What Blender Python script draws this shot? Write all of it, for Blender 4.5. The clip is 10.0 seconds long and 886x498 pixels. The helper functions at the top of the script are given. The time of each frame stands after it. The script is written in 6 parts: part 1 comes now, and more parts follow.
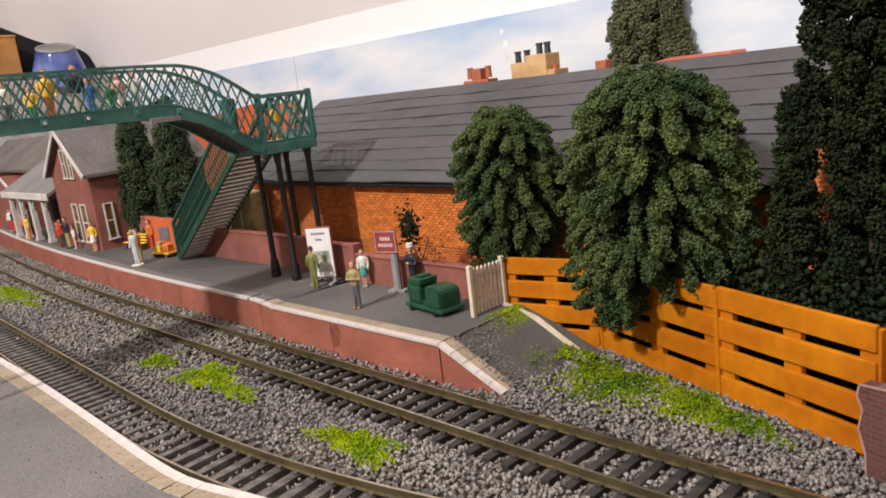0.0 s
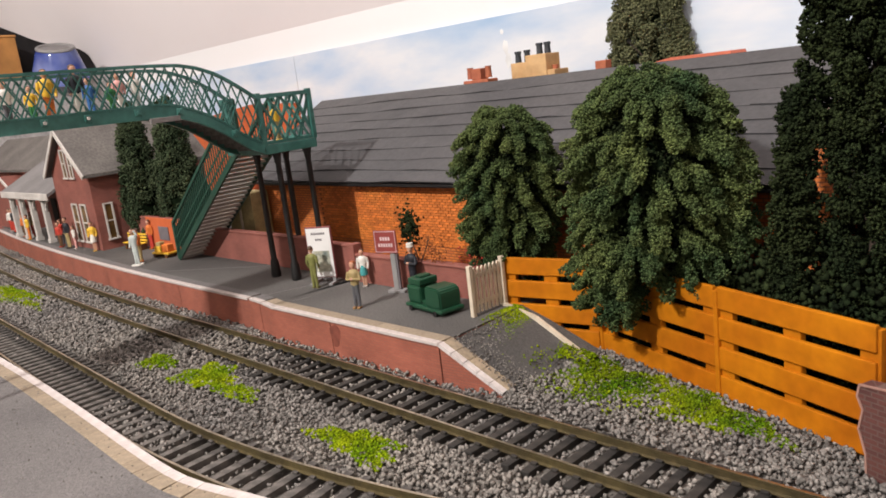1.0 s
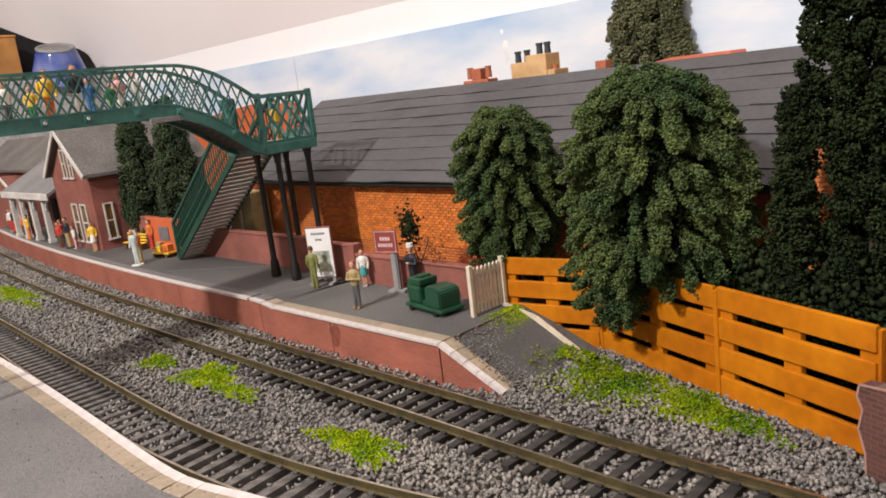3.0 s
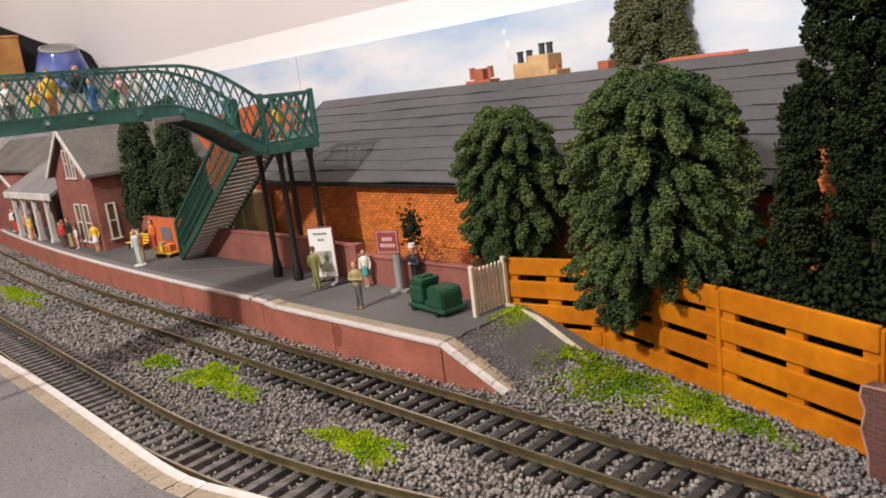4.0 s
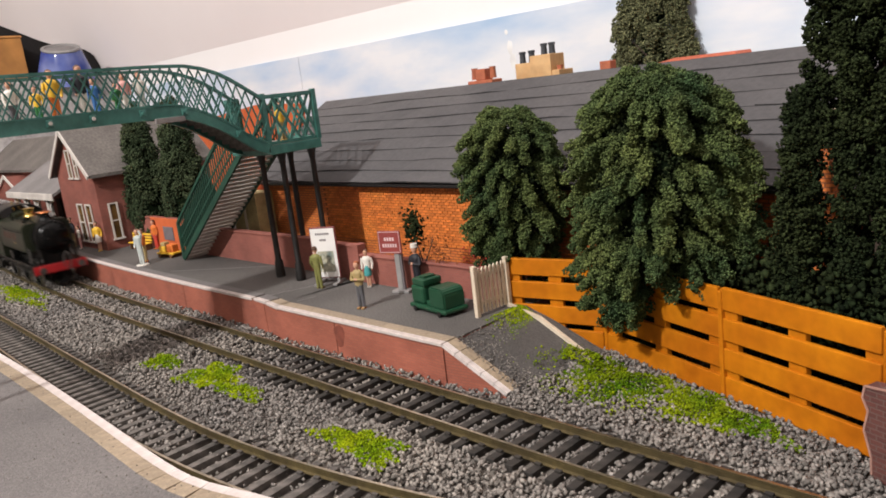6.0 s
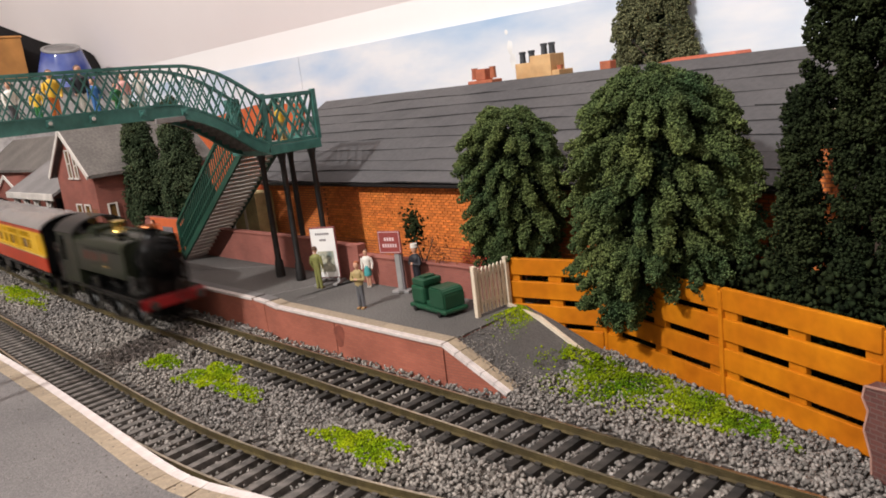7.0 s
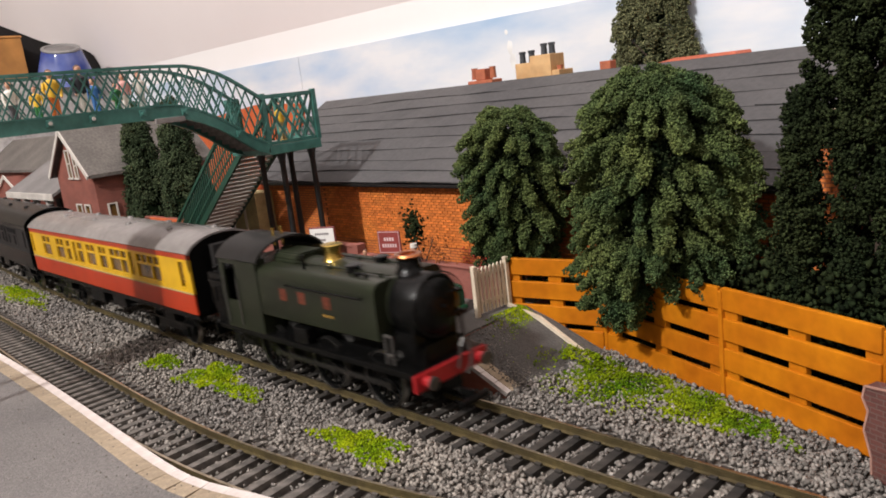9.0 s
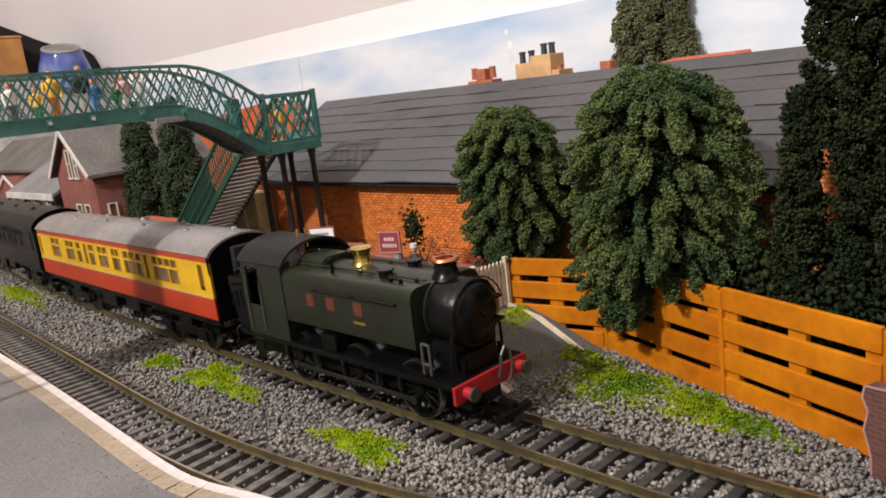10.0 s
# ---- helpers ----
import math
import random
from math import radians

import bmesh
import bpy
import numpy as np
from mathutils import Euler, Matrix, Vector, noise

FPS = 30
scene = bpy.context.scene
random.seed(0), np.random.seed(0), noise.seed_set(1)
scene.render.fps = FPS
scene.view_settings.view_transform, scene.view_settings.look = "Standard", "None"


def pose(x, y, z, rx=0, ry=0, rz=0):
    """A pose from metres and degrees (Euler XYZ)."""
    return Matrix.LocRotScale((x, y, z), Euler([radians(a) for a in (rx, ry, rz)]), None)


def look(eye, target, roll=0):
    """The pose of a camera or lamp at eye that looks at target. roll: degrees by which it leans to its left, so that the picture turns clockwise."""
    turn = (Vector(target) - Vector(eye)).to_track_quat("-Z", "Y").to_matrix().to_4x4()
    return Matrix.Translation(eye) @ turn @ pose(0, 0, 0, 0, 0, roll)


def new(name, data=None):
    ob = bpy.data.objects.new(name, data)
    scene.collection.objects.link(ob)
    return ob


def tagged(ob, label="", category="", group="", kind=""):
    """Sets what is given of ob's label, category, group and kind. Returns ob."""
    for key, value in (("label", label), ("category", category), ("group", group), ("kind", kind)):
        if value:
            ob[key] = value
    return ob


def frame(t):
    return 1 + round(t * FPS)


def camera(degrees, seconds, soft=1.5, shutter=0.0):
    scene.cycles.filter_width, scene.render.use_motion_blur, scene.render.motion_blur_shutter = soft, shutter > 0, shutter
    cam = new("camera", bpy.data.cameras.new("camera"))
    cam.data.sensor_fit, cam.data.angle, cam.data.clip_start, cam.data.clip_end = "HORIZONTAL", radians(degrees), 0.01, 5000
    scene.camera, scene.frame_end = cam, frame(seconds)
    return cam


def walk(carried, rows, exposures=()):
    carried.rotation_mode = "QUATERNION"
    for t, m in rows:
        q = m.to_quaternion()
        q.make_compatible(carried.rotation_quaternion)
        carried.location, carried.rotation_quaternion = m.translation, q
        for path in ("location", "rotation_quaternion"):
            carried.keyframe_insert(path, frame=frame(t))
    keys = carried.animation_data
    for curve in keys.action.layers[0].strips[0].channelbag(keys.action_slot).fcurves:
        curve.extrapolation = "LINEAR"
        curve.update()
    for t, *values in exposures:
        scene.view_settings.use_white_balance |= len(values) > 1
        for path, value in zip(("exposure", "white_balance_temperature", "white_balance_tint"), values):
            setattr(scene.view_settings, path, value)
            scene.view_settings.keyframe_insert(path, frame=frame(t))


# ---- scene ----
# Model railway, built at its own small size: numbers in millimetres, K turns them into metres.
K = 0.001
EYE = (0.157, -0.1385, 0.0967)


def aim(yaw, tilt, roll):
    """Pose of the camera from its heading left of +y, its downward tilt and its lean, in degrees."""
    a, b = radians(yaw), radians(tilt)
    way = Vector((-math.sin(a) * math.cos(b), math.cos(a) * math.cos(b), -math.sin(b)))
    return look(EYE, Vector(EYE) + way, roll)


cam = camera(61.2, 10.0, soft=1.75, shutter=1.6)
POSE_A, POSE_B = aim(45.78, 12.31, -6.8), aim(46.1, 12.24, -6.8)
walk(cam, [(0, POSE_A), (3.2, POSE_A), (3.7, POSE_A), (4.3, POSE_B), (4.8, POSE_B), (10.0, POSE_B)],
     exposures=[(0, 0.0), (10, 0.0)])

# ---- light ----
world = bpy.data.worlds.new("world")
scene.world = world
world.use_nodes = True
world.node_tree.nodes["Background"].inputs[0].default_value = (1.0, 0.93, 0.86, 1)
world.node_tree.nodes["Background"].inputs[1].default_value = 0.02


def lamp(name, where, aimed, power, size, colour, kind="AREA"):
    data = bpy.data.lights.new(name, kind)
    data.energy, data.color = power, colour
    if kind == "AREA":
        data.size, data.shape = size, "DISK"
    else:
        data.shadow_soft_size = size
    ob = new(name, data)
    ob.matrix_world = look(where, aimed)
    return ob


# the room's bare ceiling bulb, in front of the layout
lamp("ceiling_lamp_light", (-0.07, -0.95, 0.87), (-0.1, 0.1, 0.0), 78, 0.03, (1.0, 0.97, 0.935), "POINT")
# weak added fill from the right; no window is known there
lamp("room_window_light", (0.9, -1.7, 0.9), (-0.2, 0.1, 0.1), 1.5, 0.9, (1.0, 0.99, 1.0))


# ---- materials ----
def mat(name, colour, rough=0.7, metal=0.0, vary=0.25, scale=200.0, bump=0.0, bump_scale=None, second=None, mix_scale=40.0,
        island=0.0, spec=0.4, low=0.35, high=0.65):
    m = bpy.data.materials.new(name)
    m.use_nodes = True
    t = m.node_tree
    n, l = t.nodes, t.links
    b = n["Principled BSDF"]
    b.inputs["Roughness"].default_value, b.inputs["Metallic"].default_value = rough, metal
    b.inputs["Specular IOR Level"].default_value = spec
    co = n.new("ShaderNodeTexCoord")
    fine = n.new("ShaderNodeTexNoise")
    fine.inputs["Scale"].default_value, fine.inputs["Detail"].default_value = scale, 4
    l.new(co.outputs["Object"], fine.inputs["Vector"])
    big = n.new("ShaderNodeTexNoise")
    big.inputs["Scale"].default_value, big.inputs["Detail"].default_value = mix_scale, 3
    l.new(co.outputs["Object"], big.inputs["Vector"])
    ramp = n.new("ShaderNodeMapRange")
    ramp.inputs[1].default_value, ramp.inputs[2].default_value = low, high
    l.new(big.outputs["Fac"], ramp.inputs[0])
    mix = n.new("ShaderNodeMix")
    mix.data_type = "RGBA"
    mix.inputs[6].default_value = (*colour, 1)
    mix.inputs[7].default_value = (*(second or [c * 0.75 for c in colour]), 1)
    l.new(ramp.outputs[0], mix.inputs[0])
    val = n.new("ShaderNodeMapRange")
    val.inputs[1].default_value, val.inputs[2].default_value = 0.25, 0.75
    val.inputs[3].default_value, val.inputs[4].default_value = 1 - vary, 1 + vary
    l.new(fine.outputs["Fac"], val.inputs[0])
    hsv = n.new("ShaderNodeHueSaturation")
    l.new(mix.outputs[2], hsv.inputs["Color"])
    last = val.outputs[0]
    if island:
        geo = n.new("ShaderNodeNewGeometry")
        info = n.new("ShaderNodeObjectInfo")
        add = n.new("ShaderNodeMath")
        add.operation = "ADD"
        l.new(geo.outputs["Random Per Island"], add.inputs[0])
        l.new(info.outputs["Random"], add.inputs[1])
        wrap = n.new("ShaderNodeMath")
        wrap.operation = "FRACT"
        l.new(add.outputs[0], wrap.inputs[0])
        r = n.new("ShaderNodeMapRange")
        r.inputs[3].default_value, r.inputs[4].default_value = 1 - island, 1 + island
        l.new(wrap.outputs[0], r.inputs[0])
        mul = n.new("ShaderNodeMath")
        mul.operation = "MULTIPLY"
        l.new(r.outputs[0], mul.inputs[0])
        l.new(last, mul.inputs[1])
        last = mul.outputs[0]
    l.new(last, hsv.inputs["Value"])
    l.new(hsv.outputs["Color"], b.inputs["Base Color"])
    if bump:
        bp = n.new("ShaderNodeBump")
        bp.inputs["Strength"].default_value, bp.inputs["Distance"].default_value = bump, 0.0006
        src = fine
        if bump_scale:
            src = n.new("ShaderNodeTexNoise")
            src.inputs["Scale"].default_value, src.inputs["Detail"].default_value = bump_scale, 5
            l.new(co.outputs["Object"], src.inputs["Vector"])
        l.new(src.outputs["Fac"], bp.inputs["Height"])
        l.new(bp.outputs["Normal"], b.inputs["Normal"])
    return m


def brick_mat(name, colour, second, mortar, width, height, rough=0.8, gap=0.12, flat="xz", bump=0.6):
    """Embossed brick sheet; courses run along x (or y) and rise along z."""
    m = bpy.data.materials.new(name)
    m.use_nodes = True
    t = m.node_tree
    n, l = t.nodes, t.links
    b = n["Principled BSDF"]
    b.inputs["Roughness"].default_value = rough
    co = n.new("ShaderNodeTexCoord")
    sep = n.new("ShaderNodeSeparateXYZ")
    l.new(co.outputs["Object"], sep.inputs[0])
    com = n.new("ShaderNodeCombineXYZ")
    add = n.new("ShaderNodeMath")
    add.operation = "ADD"
    l.new(sep.outputs[0], add.inputs[0])
    l.new(sep.outputs[1], add.inputs[1])
    l.new(add.outputs[0], com.inputs[0])
    l.new(sep.outputs[2], com.inputs[1])
    br = n.new("ShaderNodeTexBrick")
    br.inputs["Color1"].default_value, br.inputs["Color2"].default_value = (*colour, 1), (*second, 1)
    br.inputs["Mortar"].default_value = (*mortar, 1)
    br.inputs["Scale"].default_value = 1.0
    br.inputs["Brick Width"].default_value, br.inputs["Row Height"].default_value = width * K, height * K
    br.inputs["Mortar Size"].default_value, br.inputs["Mortar Smooth"].default_value = gap * K, 0.3
    l.new(com.outputs[0], br.inputs["Vector"])
    no = n.new("ShaderNodeTexNoise")
    no.inputs["Scale"].default_value, no.inputs["Detail"].default_value = 60, 5
    l.new(co.outputs["Object"], no.inputs["Vector"])
    v = n.new("ShaderNodeMapRange")
    v.inputs[1].default_value, v.inputs[2].default_value, v.inputs[3].default_value, v.inputs[4].default_value = 0.3, 0.7, 0.78, 1.18
    l.new(no.outputs["Fac"], v.inputs[0])
    hsv = n.new("ShaderNodeHueSaturation")
    l.new(br.outputs["Color"], hsv.inputs["Color"])
    l.new(v.outputs[0], hsv.inputs["Value"])
    l.new(hsv.outputs[0], b.inputs["Base Color"])
    bp = n.new("ShaderNodeBump")
    bp.invert = True
    bp.inputs["Strength"].default_value, bp.inputs["Distance"].default_value = bump, 0.0003
    l.new(br.outputs["Fac"], bp.inputs["Height"])
    l.new(bp.outputs["Normal"], b.inputs["Normal"])
    return m


M_STONE = mat("ballast_stone", (0.162, 0.149, 0.140), 0.95, vary=0.3, scale=900, second=(0.235, 0.211, 0.186), mix_scale=18, island=0.4, spec=0.12)
M_BED = mat("ballast_bed", (0.15, 0.134, 0.122), 0.95, vary=0.5, scale=900, bump=1.0, bump_scale=1100, second=(0.17, 0.15, 0.13))
M_GRASS = mat("flock_grass", (0.105, 0.175, 0.004), 0.95, vary=0.2, scale=500, second=(0.20, 0.245, 0.005), mix_scale=90, island=0.5, spec=0.06)
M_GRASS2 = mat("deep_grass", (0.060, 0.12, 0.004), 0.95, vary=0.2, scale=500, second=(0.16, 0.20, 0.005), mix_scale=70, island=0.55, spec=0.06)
M_SLEEPER = mat("sleeper_plastic", (0.014, 0.012, 0.011), 0.8, vary=0.4, scale=400, second=(0.034, 0.029, 0.025), mix_scale=60, bump=0.4)
M_SLEEPER2 = mat("dusty_sleeper", (0.055, 0.049, 0.045), 0.85, vary=0.4, scale=400, second=(0.115, 0.102, 0.092), mix_scale=60, bump=0.4)
M_RAIL = mat("rail_metal", (0.118, 0.092, 0.042), 0.42, 0.4, vary=0.3, scale=500, second=(0.070, 0.054, 0.028), mix_scale=50)
M_RAILTOP = mat("rail_head", (0.62, 0.55, 0.43), 0.34, 1.0, vary=0.15, scale=300)
M_TARMAC = mat("platform_tarmac", (0.068, 0.063, 0.060), 0.9, vary=0.3, scale=1300, bump=0.9, bump_scale=1500, second=(0.120, 0.112, 0.106), mix_scale=11, spec=0.25)
M_TARMAC2 = mat("near_tarmac", (0.118, 0.110, 0.108), 0.9, vary=0.25, scale=1100, bump=0.8, bump_scale=1500, second=(0.175, 0.162, 0.157), mix_scale=12)
M_COPING = mat("coping_stone", (0.335, 0.262, 0.178), 0.85, vary=0.22, scale=700, second=(0.265, 0.21, 0.15), mix_scale=60, bump=0.4, island=0.1)
M_WHITE = mat("white_line", (0.62, 0.565, 0.545), 0.7, vary=0.16, scale=500, second=(0.46, 0.40, 0.375), mix_scale=70)
M_FACE = brick_mat("platform_brick", (0.345, 0.105, 0.064), (0.295, 0.085, 0.053), (0.24, 0.088, 0.062), 3.0, 1.05, 0.7, 0.13, bump=0.7)
M_LOWWALL = brick_mat("low_wall_brick", (0.255, 0.082, 0.060), (0.225, 0.07, 0.052), (0.21, 0.085, 0.07), 3.0, 1.0, 0.8, 0.10, bump=0.5)
M_SHED = brick_mat("shed_brick", (0.66, 0.195, 0.035), (0.50, 0.125, 0.026), (0.24, 0.075, 0.03), 3.4, 1.35, 0.6, 0.22, bump=1.0)
M_HOUSE = brick_mat("house_brick", (0.25, 0.078, 0.056), (0.21, 0.064, 0.047), (0.19, 0.08, 0.064), 3.0, 1.0, 0.8, 0.1)
M_PIER = brick_mat("pier_brick", (0.115, 0.036, 0.028), (0.08, 0.027, 0.023), (0.115, 0.065, 0.055), 3.2, 1.3, 0.85, 0.2, bump=1.0)
M_SLATE = mat("slate_card", (0.056, 0.054, 0.057), 0.75, vary=0.14, scale=500, second=(0.078, 0.074, 0.076), mix_scale=22, bump=0.2, island=0.06)
M_SLATE2 = mat("house_slate", (0.092, 0.083, 0.076), 0.8, vary=0.3, scale=600, second=(0.130, 0.117, 0.107), mix_scale=40, bump=0.5)
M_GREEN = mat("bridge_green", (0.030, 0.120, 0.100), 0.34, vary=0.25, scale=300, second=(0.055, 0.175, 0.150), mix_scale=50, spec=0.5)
# bridge green darkened for the stair flight: its shade is in the colour
M_GREEN_SHADE = mat("stair_green", (0.010, 0.043, 0.028), 0.45, vary=0.2, scale=300, second=(0.015, 0.058, 0.038), mix_scale=50)
M_BLACK = mat("black_iron", (0.012, 0.011, 0.011), 0.45, vary=0.3, scale=300)
M_TREAD = mat("bridge_tread", (0.46, 0.42, 0.38), 0.7, vary=0.2, scale=300)
M_FENCE = mat("orange_wood", (0.49, 0.165, 0.005), 0.6, vary=0.16, scale=250, second=(0.37, 0.105, 0.004), mix_scale=35, bump=0.25, spec=0.12)
M_CREAM = mat("cream_paint", (0.66, 0.56, 0.43), 0.6, vary=0.12, scale=300)
M_WHITEPAINT = mat("white_paint", (0.58, 0.54, 0.50), 0.6, vary=0.12, scale=200)
M_LEAF_A = mat("leaf_blue_green", (0.035, 0.063, 0.026), 0.9, vary=0.15, scale=200, second=(0.112, 0.138, 0.044), mix_scale=45, island=0.55, spec=0.12)
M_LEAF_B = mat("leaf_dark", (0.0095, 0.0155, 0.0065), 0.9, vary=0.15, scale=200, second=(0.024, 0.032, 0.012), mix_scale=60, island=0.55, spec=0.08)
M_LEAF_C = mat("leaf_olive", (0.085, 0.092, 0.040), 0.9, vary=0.15, scale=200, second=(0.15, 0.155, 0.075), mix_scale=60, island=0.4)
M_LEAF_D = mat("leaf_grey_green", (0.032, 0.048, 0.024), 0.9, vary=0.15, scale=200, second=(0.062, 0.080, 0.040), mix_scale=60, island=0.4, spec=0.12)
# near-black crown cores: the shade between the lumps is put into the colour
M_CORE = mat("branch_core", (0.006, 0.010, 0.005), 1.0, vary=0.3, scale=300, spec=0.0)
M_BARK = mat("bark", (0.06, 0.04, 0.03), 0.9, vary=0.3, scale=400, bump=0.6)
M_WALL = mat("room_wall", (0.82, 0.80, 0.80), 0.85, vary=0.02, scale=8, second=(0.79, 0.77, 0.77), mix_scale=3)
M_CEIL = mat("room_ceiling", (0.85, 0.785, 0.785), 0.9, vary=0.02, scale=8, second=(0.81, 0.745, 0.745), mix_scale=3)
# muted tone for the walls out of view, to weaken bounced light
M_ROOM = mat("room_paper", (0.50, 0.45, 0.40), 0.9, vary=0.06, scale=12, second=(0.44, 0.40, 0.35), mix_scale=4)
M_FLOOR = mat("room_floor", (0.30, 0.22, 0.16), 0.7, vary=0.1, scale=20)
M_LOCO = mat("loco_green", (0.0115, 0.0130, 0.0080), 0.33, vary=0.15, scale=300, second=(0.015, 0.019, 0.010), mix_scale=40, spec=0.3)
M_LOCOBLACK = mat("loco_black", (0.004, 0.004, 0.004), 0.26, vary=0.3, scale=300, spec=0.16, bump=0.25, bump_scale=500)
M_RED = mat("beam_red", (0.36, 0.012, 0.016), 0.45, vary=0.1, scale=300)
M_MAROON = mat("coach_red", (0.36, 0.034, 0.010), 0.32, vary=0.06, scale=200, spec=0.3)
M_YELLOW = mat("coach_cream", (0.58, 0.335, 0.010), 0.32, vary=0.06, scale=200, spec=0.3)
M_ROOFGREY = mat("coach_roof", (0.205, 0.188, 0.182), 0.26, vary=0.14, scale=300, mix_scale=30, spec=0.5)
M_BRASS = mat("brass", (0.75, 0.52, 0.14), 0.25, 1.0, vary=0.05)
M_COPPER = mat("copper", (0.60, 0.22, 0.09), 0.3, 1.0, vary=0.05)
M_STEEL = mat("steel", (0.55, 0.53, 0.50), 0.3, 1.0, vary=0.1)
M_GLASSDARK = mat("window_dark", (0.06, 0.035, 0.015), 0.15, vary=0.3, scale=150, second=(0.16, 0.09, 0.03), mix_scale=60)
M_BIN = mat("bin_green", (0.012, 0.060, 0.030), 0.35, vary=0.1, scale=300)


# ---- helpers ----
def M(x, y, z, rx=0, ry=0, rz=0):
    return pose(x * K, y * K, z * K, rx, ry, rz)


def part(name, bm, material, parent=None, label="", m=None, smooth=False):
    """One mesh object from a bmesh in millimetres, under a thing or part (its space), or at the top."""
    me = bpy.data.meshes.new(name)
    bmesh.ops.scale(bm, vec=(K, K, K), verts=bm.verts)
    bm.normal_update()
    bm.to_mesh(me)
    bm.free()
    for one in (material if isinstance(material, (list, tuple)) else [material]):
        me.materials.append(one)
    if smooth:
        me.shade_smooth()
        me.set_sharp_from_angle(angle=radians(40))
    ob = new(name, me)
    if parent:
        ob.parent = parent
    if m is not None:
        ob.matrix_basis = m
    if label:
        tagged(ob, label)
    return ob


def again(ob, m, parent=None):
    """Another piece on the same mesh."""
    o = new(ob.name.split(".")[0], ob.data)
    o.parent = parent or ob.parent
    o.matrix_basis = m
    return o


def thing(name, m, label, category, group="", kind=""):
    e = new(name)
    e.empty_display_size = 0.005
    e.matrix_basis = m
    return tagged(e, label, category, group, kind)


def box(bm, x0, x1, y0, y1, z0, z1, bevel=0.0, mi=0, m=None):
    r = bmesh.ops.create_cube(bm, size=1.0)
    vs = r["verts"]
    for v in vs:
        v.co = Vector(((x0 + x1) / 2 + v.co.x * (x1 - x0), (y0 + y1) / 2 + v.co.y * (y1 - y0), (z0 + z1) / 2 + v.co.z * (z1 - z0)))
    fs = list({f for v in vs for f in v.link_faces})
    for f in fs:
        f.material_index = mi
    if m is not None:
        bmesh.ops.transform(bm, matrix=m, verts=vs)
    if bevel:
        es = list({e for v in vs for e in v.link_edges})
        bmesh.ops.bevel(bm, geom=es, offset=bevel, segments=2, affect="EDGES", profile=0.5)
    return bm


def bar(bm, a, b, r, seg=6, r2=None, mi=0):
    """A round bar from a to b."""
    a, b = Vector(a), Vector(b)
    d = b - a
    m = Matrix.Translation((a + b) / 2) @ d.to_track_quat("Z", "Y").to_matrix().to_4x4()
    r_ = bmesh.ops.create_cone(bm, cap_ends=True, segments=seg, radius1=r, radius2=r if r2 is None else r2, depth=d.length, matrix=m)
    for f in {f for v in r_["verts"] for f in v.link_faces}:
        f.material_index = mi
    return bm


def flat_bar(bm, a, b, w, t, up=(0, 0, 1)):
    """A rectangular bar from a to b, w high along up and t thick."""
    a, b, up = Vector(a), Vector(b), Vector(up)
    d = (b - a).normalized()
    side = d.cross(up).normalized() * t / 2
    u = side.cross(d).normalized() * w / 2
    vs = [bm.verts.new(p + s * side + k * u) for p in (a, b) for s, k in ((-1, -1), (1, -1), (1, 1), (-1, 1))]
    for q in ((0, 1, 2, 3), (7, 6, 5, 4), (0, 4, 5, 1), (1, 5, 6, 2), (2, 6, 7, 3), (3, 7, 4, 0)):
        bm.faces.new([vs[i] for i in q])
    return bm


def prism(bm, pts, axis, lo, hi, mi=0):
    """A polygon in the plane across axis, pulled from lo to hi along it."""
    def co(p, h):
        return {"x": (h, p[0], p[1]), "y": (p[0], h, p[1]), "z": (p[0], p[1], h)}[axis]
    a = [bm.verts.new(co(p, lo)) for p in pts]
    b = [bm.verts.new(co(p, hi)) for p in pts]
    n = len(pts)
    fs = [bm.faces.new(a[::-1]), bm.faces.new(b)] + [bm.faces.new((a[i], a[(i + 1) % n], b[(i + 1) % n], b[i])) for i in range(n)]
    for f in fs:
        f.material_index = mi
    bmesh.ops.recalc_face_normals(bm, faces=fs)
    return bm


def ribbon(bm, path, y0, y1, z0, z1, mi=0):
    """A bar of rectangular section swept along a list of (x, y, heading) stations; y0..y1 across, z0..z1 up."""
    rings = []
    for x, y, h in path:
        nx, ny = -math.sin(h), math.cos(h)
        rings.append([bm.verts.new((x + nx * o, y + ny * o, z)) for o, z in ((y0, z0), (y1, z0), (y1, z1), (y0, z1))])
    fs = []
    for a, b in zip(rings, rings[1:]):
        fs += [bm.faces.new((a[i], b[i], b[(i + 1) % 4], a[(i + 1) % 4])) for i in range(4)]
    fs += [bm.faces.new(rings[0]), bm.faces.new(rings[-1][::-1])]
    for f in fs:
        f.material_index = mi
    bmesh.ops.recalc_face_normals(bm, faces=fs)
    return bm


def lathe(bm, prof, seg=16, m=None, mi=0):
    """Turn a profile of (radius, height) about z."""
    rings = []
    for r, z in prof:
        rings.append([bm.verts.new((max(r, 0.001) * math.cos(2 * math.pi * i / seg), max(r, 0.001) * math.sin(2 * math.pi * i / seg), z)) for i in range(seg)])
    fs = []
    for a, b in zip(rings, rings[1:]):
        fs += [bm.faces.new((a[i], a[(i + 1) % seg], b[(i + 1) % seg], b[i])) for i in range(seg)]
    fs += [bm.faces.new(rings[0][::-1]), bm.faces.new(rings[-1])]
    for f in fs:
        f.material_index = mi
    if m is not None:
        bmesh.ops.transform(bm, matrix=m, verts=[v for r in rings for v in r])
    return bm


